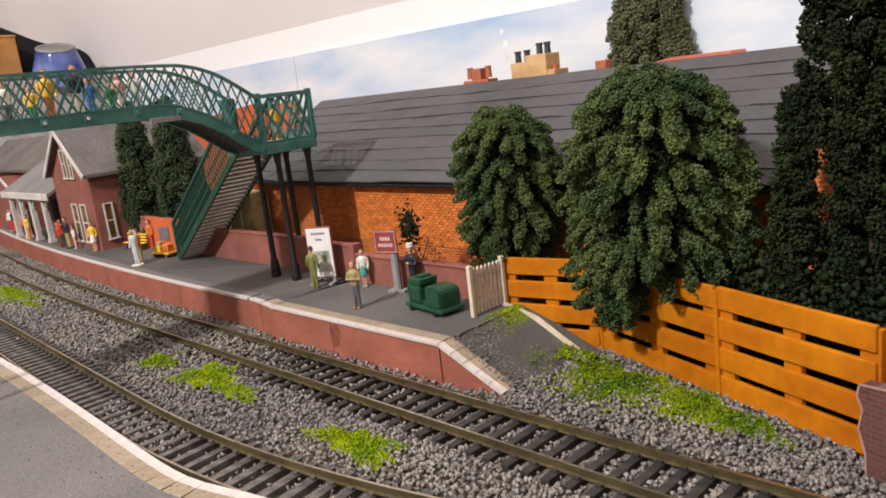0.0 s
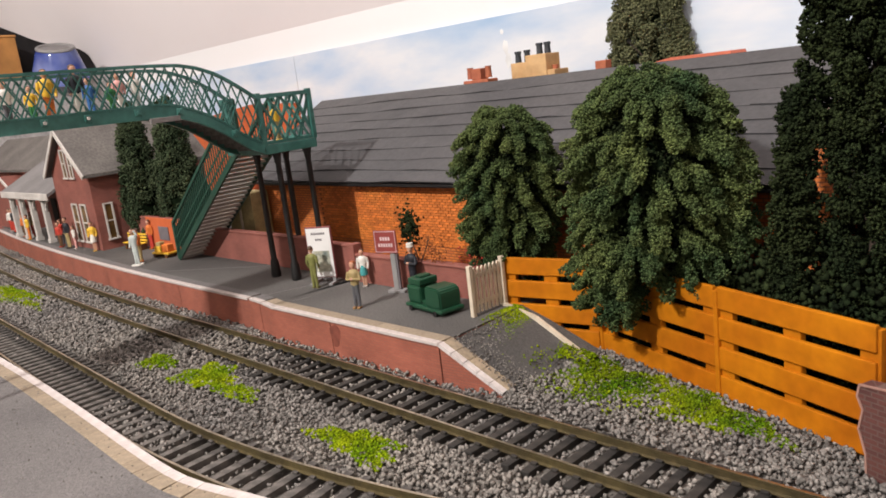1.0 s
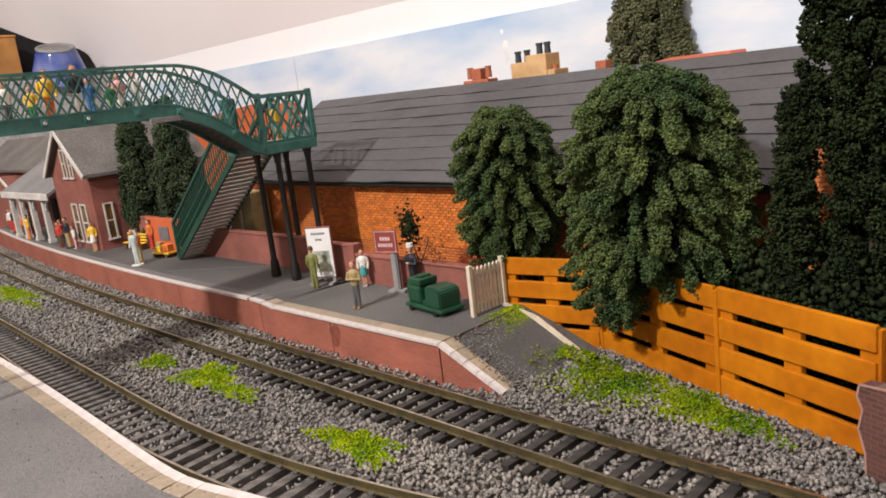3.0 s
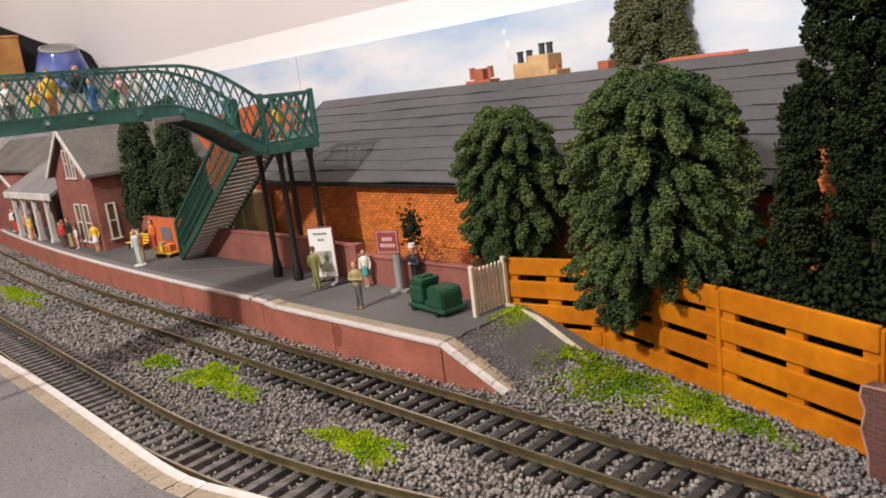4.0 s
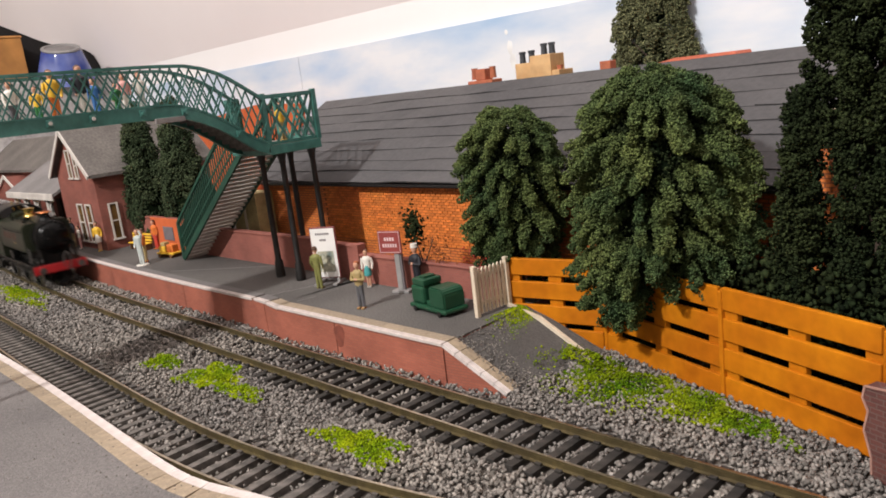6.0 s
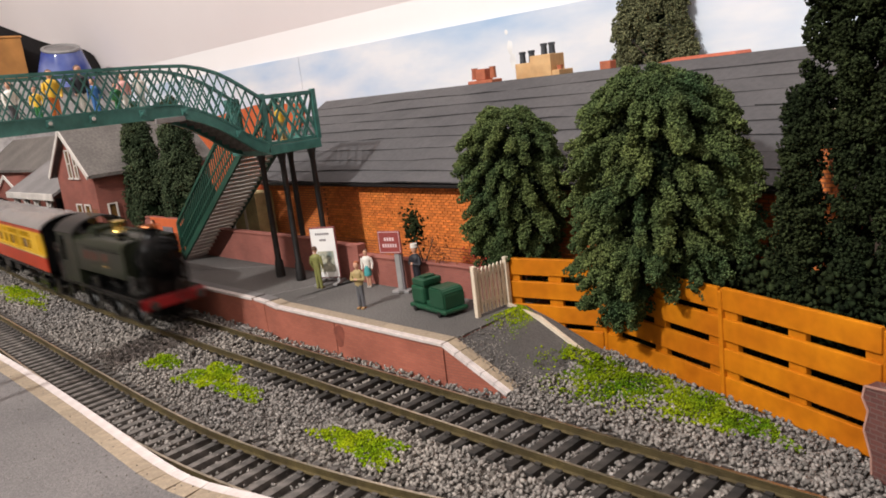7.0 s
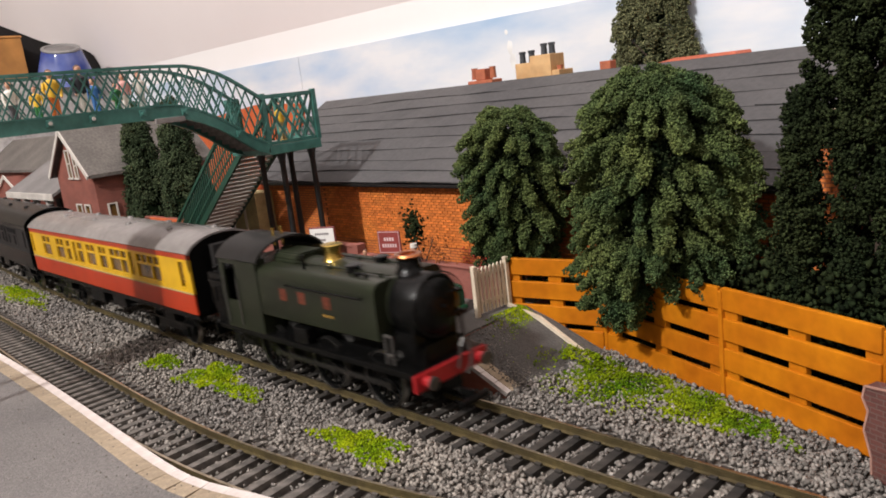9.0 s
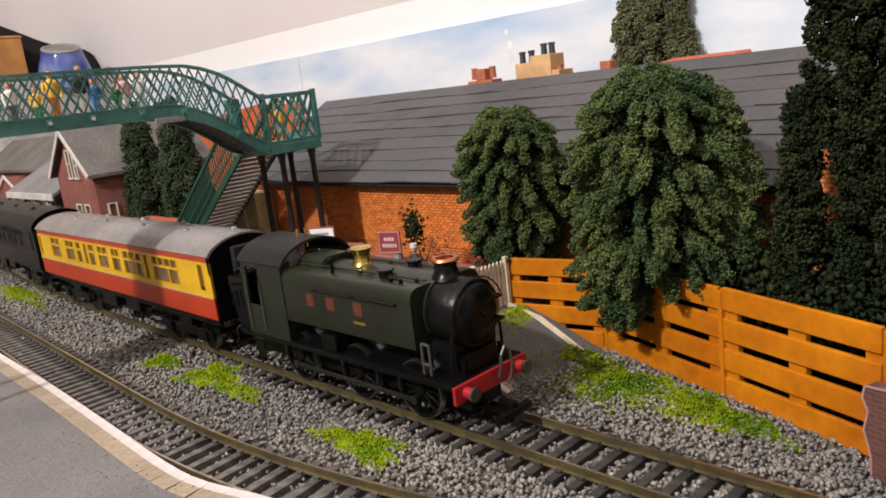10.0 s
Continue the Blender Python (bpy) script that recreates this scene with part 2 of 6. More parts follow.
def grains(name, centres, sizes, material, seed, label="", kind="stuff", parent=None, squash=0.75, shape="stone", category=""):
    """Many small lumps as one mesh; centres (n, 3) and sizes (n) in millimetres."""
    rng = np.random.default_rng(seed)
    n = len(centres)
    if shape == "stone":
        base = np.array([(-1, -1, -1), (1, -1, -1), (1, 1, -1), (-1, 1, -1), (-1, -1, 1), (1, -1, 1), (1, 1, 1), (-1, 1, 1)], float) * 0.6
        faces = np.array([(0, 3, 2, 1), (4, 5, 6, 7), (0, 1, 5, 4), (1, 2, 6, 5), (2, 3, 7, 6), (3, 0, 4, 7)])
    elif shape == "tuft":
        base = np.array([(1, 1, 1), (1, -1, -1), (-1, 1, -1), (-1, -1, 1)], float) * 0.75
        faces = np.array([(0, 1, 2), (0, 3, 1), (0, 2, 3), (1, 3, 2)])
    else:
        base = np.array([(1, 0, 0), (0, 1, 0), (-1, 0, 0), (0, -1, 0), (0, 0, 1), (0, 0, -1)], float)
        faces = np.array([(0, 1, 4), (1, 2, 4), (2, 3, 4), (3, 0, 4), (1, 0, 5), (2, 1, 5), (3, 2, 5), (0, 3, 5)])
    nv = len(base)
    v = base[None] * (1 + rng.uniform(-0.55, 0.5, (n, nv, 3)))
    v[:, :, 2] *= squash
    q = rng.normal(size=(n, 4))
    q /= np.linalg.norm(q, axis=1)[:, None]
    w, x, y, z = q.T
    R = np.stack([np.stack([1 - 2 * (y * y + z * z), 2 * (x * y - z * w), 2 * (x * z + y * w)], -1),
                  np.stack([2 * (x * y + z * w), 1 - 2 * (x * x + z * z), 2 * (y * z - x * w)], -1),
                  np.stack([2 * (x * z - y * w), 2 * (y * z + x * w), 1 - 2 * (x * x + y * y)], -1)], 1)
    v = np.einsum("nij,nvj->nvi", R, v) * (np.asarray(sizes)[:, None, None] * 0.5) + np.asarray(centres)[:, None, :]
    k = faces.shape[1]
    f = (faces[None] + (np.arange(n) * nv)[:, None, None]).reshape(-1)
    me = bpy.data.meshes.new(name)
    me.vertices.add(n * nv)
    me.vertices.foreach_set("co", (v.reshape(-1) * K).astype(np.float32))
    me.loops.add(len(f))
    me.loops.foreach_set("vertex_index", f.astype(np.int32))
    me.polygons.add(len(f) // k)
    me.polygons.foreach_set("loop_start", np.arange(0, len(f), k, dtype=np.int32))
    me.update(calc_edges=True)
    me.materials.append(material)
    ob = new(name, me)
    if parent:
        ob.parent = parent
    return tagged(ob, label, category, "", kind)


def sweep(bm, pts, w, t):
    """One bent flat of section w (up) by t (across x), through points in a plane of x."""
    rings = []
    for i, p in enumerate(pts):
        p = Vector(p)
        d = (Vector(pts[min(i + 1, len(pts) - 1)]) - Vector(pts[max(i - 1, 0)])).normalized()
        u = Vector((0, -d.z, d.y)) * w / 2
        x = Vector((t / 2, 0, 0))
        rings.append([bm.verts.new(q) for q in (p - x - u, p + x - u, p + x + u, p - x + u)])
    for a, b in zip(rings, rings[1:]):
        for i in range(4):
            bm.faces.new((a[i], a[(i + 1) % 4], b[(i + 1) % 4], b[i]))
    bm.faces.new(rings[0][::-1])
    bm.faces.new(rings[-1])
    bmesh.ops.recalc_face_normals(bm, faces=bm.faces[:])
    return bm


def profile(bm, path, prof):
    """A closed section of (across, up) points swept along (x, y, heading) stations."""
    rings = [[bm.verts.new((x - math.sin(h) * o, y + math.cos(h) * o, z)) for o, z in prof] for x, y, h in path]
    n = len(prof)
    for a, b in zip(rings, rings[1:]):
        for i in range(n):
            bm.faces.new((a[i], b[i], b[(i + 1) % n], a[(i + 1) % n]))
    bm.faces.new(rings[0])
    bm.faces.new(rings[-1][::-1])
    bmesh.ops.recalc_face_normals(bm, faces=bm.faces[:])
    return bm


# ---- lines of the layout ----
def far_y(x):
    return 8.75 + (1.3e-4 * (x + 180) ** 2 if x < -180 else 0.0)


def far_heading(x):
    return math.atan(2.6e-4 * (x + 180)) if x < -180 else 0.0


def near_y(x):
    if x < -75:
        d = -75 - x
        return -52.2 + (0.0005 * d * d if d < 36 else 0.648 + 0.036 * (d - 36))
    return -52.2 + 1.1e-3 * (x + 75) ** 2 if x < 60 else -52.2 + 1.1e-3 * 135 ** 2 + 0.297 * (x - 60)


def near_heading(x):
    return math.atan((near_y(x + 1) - near_y(x - 1)) / 2)


FAR = [(x, far_y(x), far_heading(x)) for x in np.arange(-1900, 421, 20.0)]
NEAR = [(x, near_y(x), near_heading(x)) for x in np.arange(-1000, 421, 15.0)]


# ---- room ----
def room():
    bm = bmesh.new()
    box(bm, -2600, 2200, -2700, 900, -920, -900)
    tagged(part("floor", bm, M_FLOOR), "brown wooden room floor below the layout", "floor", kind="structure")
    bm = bmesh.new()
    box(bm, -2600, 2200, 300, 330, -900, 166)
    tagged(part("wall_north", bm, M_WALL), "white painted low wall behind the layout", "wall", kind="structure")
    for n, b in (("wall_south", (-2600, 2200, -2730, -2700, -900, 1700)), ("wall_east", (2200, 2230, -2700, 900, -900, 1700)),
                 ("wall_west", (-2630, -2600, -2700, 900, -900, 1700))):
        bm = bmesh.new()
        box(bm, *b)
        tagged(part(n, bm, M_ROOM), "unseen room wall, muted beige to cut bounced light", "wall", kind="structure")
    # sloping attic ceiling, rising from the low wall into the room
    bm = bmesh.new()
    prism(bm, [(300, 166), (330, 166), (330, 220), (-70, 1340), (-2730, 1740), (-2730, 1700), (-100, 1300)], "x", -2600, 2200)
    tagged(part("ceiling", bm, M_CEIL), "off-white sloping attic ceiling", "ceiling", kind="structure")
    bm = bmesh.new()
    box(bm, -2000, 700, -260, 299, -30, -6)
    tagged(part("baseboard", bm, M_BED), "grey ballast-covered baseboard of the model railway", "baseboard", kind="structure")
    bm = bmesh.new()
    for x in (-1900, -800, 300):
        for y in (-240, 260):
            box(bm, x, x + 45, y - 22, y + 22, -900, -30)
    tagged(part("trestle", bm, M_FLOOR), "wooden legs carrying the layout board", "trestle", kind="structure")


room()


# ---- tracks ----
def track(name, path, label, spacing, lo, hi):
    t = thing(name, M(0, 0, 0), label, "railway track")
    for side in (-8.75, 8.75):
        bm = bmesh.new()
        profile(bm, path, [(side + o, z) for o, z in ((-0.95, -2.5), (0.95, -2.5), (0.95, -2.25), (0.25, -2.0), (0.25, -0.7), (0.45, -0.5), (0.45, 0),
                                                       (-0.45, 0), (-0.45, -0.5), (-0.25, -0.7), (-0.25, -2.0), (-0.95, -2.25))])
        r = part("rail", bm, M_RAIL, t)
        bm = bmesh.new()
        ribbon(bm, path, side - 0.38, side + 0.38, 0.004, 0.06)
        part("running_surface", bm, M_RAILTOP, r, "worn bright running surface")
    bm = bmesh.new()
    box(bm, -1.35, 1.35, -14.6, 14.6, -4.6, -2.5, 0.2)
    for side in (-8.75, 8.75):
        for o in (-1.5, 1.5):
            box(bm, -1.0, 1.0, side + o - 0.5, side + o + 0.5, -2.5, -1.75, 0.15)
    first = None
    rng = random.Random(3)
    x = lo
    f = {"railway_track": (far_y, far_heading), "railway_track_near": (near_y, near_heading)}[name]
    while x < hi:
        m = M(x, f[0](x), rng.uniform(-0.12, 0.05), rng.uniform(-0.4, 0.4), 0, math.degrees(f[1](x)) + rng.uniform(-0.8, 0.8))
        if first is None:
            first = part("sleeper", bm, M_SLEEPER if f[0] is far_y else M_SLEEPER2, t, m=m)
        else:
            again(first, m)
        x += spacing(x)
    return t


far_track = track("railway_track", FAR, "straight model railway track with brown rails on dark sleepers", lambda x: 6.6, -560, 290)
near_track = track("railway_track_near", NEAR, "curved model railway track with dark sleepers beside the near platform",
                   lambda x: 5.9 if x < -118 else 6.8, -520, 160)
near_track.name = "railway_track.001"


# ---- platforms ----
EDGE = 18.3     # platform edge, from the middle of the far track
TOP = 11.5


def plat_y(x):
    """Line of the platform edge: set back past the bend beside the footbridge."""
    u = min(1.0, max(0.0, (-122 - x) / 24))
    return far_y(x) + 2.9 * u * u * (3 - 2 * u)


def plat_heading(x):
    return math.atan((plat_y(x + 1) - plat_y(x - 1)) / 2)



def far_platform():
    p = thing("station_platform", M(0, 0, 0), "brick-faced station platform with dark tarmac top and white edge", "platform", kind="structure")
    path = [(x, plat_y(x), plat_heading(x)) for x in np.arange(-1300, -19, 10.0)] + [(-20, 8.75, 0)]
    bm = bmesh.new()
    ribbon(bm, path, EDGE + 0.4, 130, -6, TOP - 0.6)
    part("platform_body", bm, M_LOWWALL, p)
    bm = bmesh.new()
    ribbon(bm, path, EDGE + 6.4, 130, TOP - 0.6, TOP)
    part("tarmac", bm, M_TARMAC, p, "dark grey gritty tarmac")
    # brick face panels, each with its own end joint
    cuts = [-1300, -900, -620, -460, -322, -219, -140, -82, -20.5]
    for a, b in zip(cuts, cuts[1:]):
        st = [(x, plat_y(x), plat_heading(x)) for x in np.linspace(a + 0.25, b - 0.25, max(2, int((b - a) / 5)))]
        bm = bmesh.new()
        ribbon(bm, st, EDGE - 0.3, EDGE + 0.35, -6, TOP - 1.3)
        part("face_panel", bm, M_FACE, p)
    # coping slabs and the painted white line on their outer edge
    x = -20.6 - 11.6 * 54
    first = None
    while x < -24:
        w = 11.6
        h = plat_heading(x + w / 2)
        m = M(x + w / 2, plat_y(x + w / 2), 0, 0, 0, math.degrees(h))
        if first is None:
            bm = bmesh.new()
            box(bm, -w / 2 + 0.06, w / 2 - 0.06, EDGE + 1.7, EDGE + 6.4, TOP - 1.3, TOP + 0.12, 0.12)
            first = part("coping_slab", bm, M_TARMAC2, p, "grey worn coping slab", m=m)
            tan_slab = first.data.copy()
            tan_slab.materials[0] = M_COPING
            bm = bmesh.new()
            box(bm, -w / 2 - 0.02, w / 2 + 0.02, EDGE - 0.9, EDGE + 1.7, TOP - 1.3, TOP + 0.1, 0.3)
            line = part("edge_stone", bm, M_WHITE, p, "white painted edge stone", m=m)
        else:
            o = again(first, m)
            if x > -146:
                o.data = tan_slab
            again(line, m)
        x += w
    # ramp down at the end: a wedge from the full height to the ballast
    x0, x1, y0 = -20.4, 4.0, 8.75 + EDGE
    bm = bmesh.new()
    vs = [(x0, y0, -6), (x1, y0 + 3.0, -6), (x1 + 8, 76, -6), (x0, 74, -6), (x0, y0, TOP - 1.2), (x1, y0 + 3, -3.2), (x1 + 8, 76, -3.0), (x0, 74, TOP - 0.1)]
    v = [bm.verts.new(c) for c in vs]
    for q, mi in (((0, 1, 5, 4), 1), ((1, 2, 6, 5), 0), ((2, 3, 7, 6), 0), ((3, 0, 4, 7), 0), ((4, 5, 6, 7), 0), ((3, 2, 1, 0), 0)):
        bm.faces.new([v[i] for i in q]).material_index = mi
    bmesh.ops.recalc_face_normals(bm, faces=bm.faces[:])
    part("ramp", bm, [M_TARMAC, M_FACE], p, "sloping tarmac ramp end with brick side")
    a, b = Vector((x0, y0, TOP)), Vector((x1, y0 + 3.0, -2.4))
    for i in range(5):
        p0, p1 = a.lerp(b, i / 5 + 0.004), a.lerp(b, (i + 1) / 5 - 0.004)
        bm = bmesh.new()
        flat_bar(bm, p0 + Vector((0, 0.5, -0.6)), p1 + Vector((0, 0.5, -0.6)), 1.4, 2.6)
        part("edge_stone", bm, M_WHITE, p, "white painted edge stone")
        bm = bmesh.new()
        flat_bar(bm, p0 + Vector((0, 4.0, -0.55)), p1 + Vector((0, 4.0, -0.55)), 1.3, 4.6)
        part("coping_slab", bm, M_COPING, p)
    # cream kerb along the back of the ramp
    bm = bmesh.new()
    pts = [(-27, 69.0, 11.8), (-12, 69.5, 8.0), (4, 68.0, 0.5), (12, 66.5, -2.4)]
    for q, r in zip(pts, pts[1:]):
        flat_bar(bm, q, r, 2.4, 1.3)
    part("kerb", bm, M_CREAM, p, "cream stone kerb along the ramp")
    bm = bmesh.new()
    ring = [(-79.5 + 3.1 * (1 + 0.25 * math.sin(3 * q)) * math.cos(q), 4.6 + 5.4 * (1 + 0.18 * math.sin(2 * q + 1)) * math.sin(q)) for q in np.linspace(0, 2 * math.pi, 18)[:-1]]
    prism(bm, ring, "y", 8.75 + EDGE - 0.34, 8.75 + EDGE - 0.28)
    part("rust_stain", bm, mat("rust_stain", (0.20, 0.055, 0.035), 0.85, vary=0.3, scale=300), p, "dark rust stain on the brick face")
    # worn raised joints across the tarmac
    for (xa, ya, xb, yb) in ((-142.5, 35.5, -129, 74), (-254, 40, -190, 76), (-120, 35.5, -118, 44)):
        bm = bmesh.new()
        flat_bar(bm, (xa, ya, TOP + 0.05), (xb, yb, TOP + 0.05), 0.25, 0.7)
        part("joint_strip", bm, M_TARMAC2, p, "pale strip over a joint in the tarmac")


far_platform()


def kerb_y(x):
    """Outer edge of the near platform: nearly straight, then bending away past its end."""
    xs = (-1000, -420, -222, -189, -150, -117, -90, -64, -45, -30, -20, -10, 0, 60, 200)
    ys = (-30.0, -53.0, -58.2, -58.3, -58.8, -59.7, -60.6, -61.6, -62.1, -61.6, -59.4, -56.6, -54.4, -44.0, -14.0)
    return sum(float(np.interp(x + o, xs, ys)) for o in (-6, -3, 0, 3, 6)) / 5


def near_platform():
    p = thing("near_platform", M(0, 0, 0), "grey tarmac platform with cream paving and white edge", "platform", kind="structure")

    def station(x):
        return (x, kerb_y(x), math.atan((kerb_y(x + 1) - kerb_y(x - 1)) / 2))
    path = [station(x) for x in np.arange(-600, 150, 8.0)]
    top = 0.6
    bm = bmesh.new()
    ribbon(bm, path, -150, -0.6, -6, top - 1)
    part("platform_body", bm, M_FACE, p)
    bm = bmesh.new()
    ribbon(bm, path, -150, -8.2, top - 1, top)
    part("tarmac", bm, M_TARMAC2, p, "pale grey gritty tarmac")
    first = None
    x = -420.0
    w = 8.0
    while x < 110:
        _, y, h = station(x)
        m = M(x, y, 0, 0, 0, math.degrees(h))
        if first is None:
            bm = bmesh.new()
            box(bm, -w / 2 + 0.02, w / 2 - 0.02, -8.2, -3.2, top - 1, top + 0.1, 0.08)
            first = part("paving_slab", bm, M_COPING, p, m=m)
            bm = bmesh.new()
            box(bm, -w / 2 - 0.05, w / 2 + 0.05, -3.2, 0.0, top - 1.6, top + 0.12, 0.25)
            line = part("edge_stone", bm, M_WHITE, p, "white painted edge stone", m=m)
        else:
            again(first, m)
            again(line, m)
        x += w * math.cos(h)
    rng = np.random.default_rng(61)
    n = 260
    gx = rng.uniform(-230, 20, n)
    gy = np.array([kerb_y(q) for q in gx]) - 3 - np.abs(rng.normal(0, 14, n))
    grains("platform_dirt", np.stack([gx, gy, np.full(n, top + 0.12)], 1), rng.uniform(0.25, 0.8, n), M_BED, 62, "dark grit specks on the near platform", category="grit", squash=0.4)


near_platform()


# ---- ballast and grass ----
def ballast():
    rng = np.random.default_rng(11)
    n = 105000
    u = rng.uniform(0, 1, n)
    x = 170 - 760 * u ** 1.5
    y = rng.uniform(-78, 92, n)
    fy = np.array([far_y(a) for a in x])
    ny = np.array([near_y(a) for a in x])
    py = np.array([plat_y(a) for a in x])
    d1, d2 = np.abs(y - fy), np.abs(y - ny)
    keep = (y > np.array([kerb_y(a) for a in x]) + 0.4) & ((y < py + EDGE - 0.6) | (x > 0) | ((x > -20) & (y < fy + EDGE + 0.1 * (x + 20)))) & (y < 84 - 0.36 * (x - 9) * (x > 9))
    keep &= ~(np.abs(d1 - 8.75) < 1.5) & ~(np.abs(d2 - 8.75) < 1.5)
    # sleeper tops stay mostly clear
    s1 = np.abs(((x + 560) / 6.6 + 0.5) % 1 - 0.5) * 6.6 < 2.0
    keep &= ~((d1 < 15) & s1 & (rng.uniform(0, 1, n) > np.clip(0.10 + (-70 - x) / 60, 0.10, 1.0)))
    # chippings half bury the near sleepers along one stretch
    keep &= ~((d2 < 15) & (rng.uniform(0, 1, n) > np.where((x > -118) & (x < -62), 0.8, 0.30)))
    x, y, d1, d2 = x[keep], y[keep], d1[keep], d2[keep]
    m = len(x)
    size = rng.uniform(0.9, 1.95, m) * (1 + 0.15 * (x < -150))
    z = np.full(m, -4.3) + rng.uniform(-0.6, 1.2, m)
    z -= 0.3 * (d2 < 15)
    z += 1.1 * ((d2 < 15) & (x > -118) & (x < -62)) * rng.uniform(0, 1, m)
    z += 1.3 * (d1 < 15) * np.clip((-75 - x) / 50, 0, 1)
    z += 0.8 * ((d1 > 16) & (d2 > 16))
    grains("ballast", np.stack([x, y, z], 1), size, M_STONE, 12, "loose grey granite ballast chippings round the tracks", category="ballast")
    bm = bmesh.new()
    box(bm, -1900, 500, -90, 120, -6, -4.7)
    tagged(part("ground", bm, M_BED), "dark grey grit bed under the tracks", "ground", kind="structure")


ballast()


def grass(name, cx, cy, rx, ry, n, seed, z=-3.2, lift=1.6, rot=0.0, material=None):
    rng = np.random.default_rng(seed)
    a, r = rng.uniform(0, 2 * np.pi, n), np.sqrt(rng.uniform(0, 1, n))
    edge = 1 + 0.25 * np.sin(3 * a + seed) + 0.18 * np.sin(7 * a + 2 * seed)
    x, y = rx * r * edge * np.cos(a), ry * r * edge * np.sin(a)
    x, y = x * math.cos(rot) - y * math.sin(rot), x * math.sin(rot) + y * math.cos(rot)
    zz = z + lift * (1 - r ** 2) * rng.uniform(0.3, 1.0, n) + rng.uniform(0, 0.5, n)
    grains(name, np.stack([cx + x, cy + y, zz], 1), rng.uniform(0.55, 1.15, n), material or M_GRASS, seed, "clump of bright green flock grass on the ballast", category="grass", shape="leaf")


grass("grass_patch", -146, -18, 11, 7, 1190, 1)
grass("grass_patch", -108, -15, 17, 10, 4080, 2)
grass("grass_patch", -82, -17.5, 13, 5, 1190, 3)
grass("grass_patch", -11, -19.5, 18, 7, 3400, 4)
grass("grass_patch", -378, -7, 40, 9, 5440, 5)
grass("grass_patch", -330, -12, 20, 4, 340, 15)
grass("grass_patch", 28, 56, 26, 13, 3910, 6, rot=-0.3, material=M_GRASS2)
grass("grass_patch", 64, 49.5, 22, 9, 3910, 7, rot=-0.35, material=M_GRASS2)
grass("grass_patch", 1, 66, 15, 7, 1190, 8, z=-1.0, rot=-0.2, lift=2.5)
grass("grass_patch", -8, 55, 15, 14, 374, 9, z=0.5, lift=3.0)
grass("grass_patch", 25, 45, 30, 12, 442, 10)


# ---- long shed behind the platform ----
def shed():
    s = thing("goods_shed", M(0, 0, 0), "long orange brick shed with a grey slate roof", "building")
    x0, x1 = -246.0, 330.0
    bm = bmesh.new()
    prism(bm, [(104, -6), (216, -6), (216, 54), (160, 93), (104, 54)], "x", x0 + 4, x1 - 4)
    part("wall", bm, M_SHED, s, "orange brick walls")
    # roof of overlapping card strips with slightly uneven lower edges
    rng = random.Random(5)
    slope = Vector((0, 61.5, 41.5))
    steps = 9
    for i in range(steps):
        x = x0
        while x < x1:
            w = rng.choice((290, 360, 420, 600))
            xe = min(x + w, x1)
            bm = bmesh.new()
            n = 26
            tilt = rng.uniform(-0.35, 0.35)
            lo, hi = [], []
            for j in range(n + 1):
                xx = x + (xe - x) * j / n
                f0 = i / steps - 0.004
                f1 = min(1.0, (i + 1) / steps + 0.05)
                wob = rng.uniform(-0.35, 0.35) + tilt * (j / n - 0.5) + 0.45 * math.sin(xx * 0.045 + i * 1.9)
                a = Vector((xx, 98.5, 53.6)) + slope * f0 + Vector((0, -0.55, 0.82)) * (0.85 + 0.4 * rng.uniform(-1, 1)) + Vector((0, 0.82, 0.55)) * wob
                b = Vector((xx, 98.5, 53.6)) + slope * f1 + Vector((0, -0.55, 0.82)) * 0.15
                lo.append(a)
                hi.append(b)
            th = Vector((0, 0.55, -0.82)) * 0.8
            ring = [[bm.verts.new(p) for p in (a, b, b + th, a + th)] for a, b in zip(lo, hi)]
            for q, r in zip(ring, ring[1:]):
                for e in range(4):
                    bm.faces.new((q[e], q[(e + 1) % 4], r[(e + 1) % 4], r[e]))
            bm.faces.new(ring[0][::-1])
            bm.faces.new(ring[-1])
            bmesh.ops.recalc_face_normals(bm, faces=bm.faces[:])
            part("slate_strip", bm, M_SLATE, s)
            x = xe
    bm = bmesh.new()
    prism(bm, [(160, 95.4), (224, 51), (224, 50), (160, 94.2)], "x", x0, x1)
    part("rear_roof", bm, M_SLATE, s)
    bm = bmesh.new()
    box(bm, x0, x1, 98.2, 103.9, 51.4, 52.8, 0.2)
    part("eaves_board", bm, M_BLACK, s, "dark eaves board")


shed()


def low_wall():
    w = thing("low_wall", M(0, 0, 0), "low red brick wall with coping behind the platform", "wall", kind="structure")
    for a, b, h in ((-372, -276, 20), (-274, -146, 16.5), (-140, -118, 16.5), (-118, -31, 12.5)):
        ya = 70.0 if a > -260 else 74
        bm = bmesh.new()
        box(bm, a, b, ya, ya + 3.2, TOP - 0.3, TOP + h)
        part("wall_panel", bm, M_LOWWALL, w)
        bm = bmesh.new()
        box(bm, a - 0.3, b + 0.3, ya - 0.6, ya + 3.8, TOP + h + 0.004, TOP + h + 1.1, 0.25)
        part("coping", bm, M_LOWWALL, w)
    bm = bmesh.new()
    box(bm, -119.5, -115.5, 69, 74, TOP - 0.3, TOP + 18, 0.2)
    part("pillar", bm, M_LOWWALL, w)


low_wall()


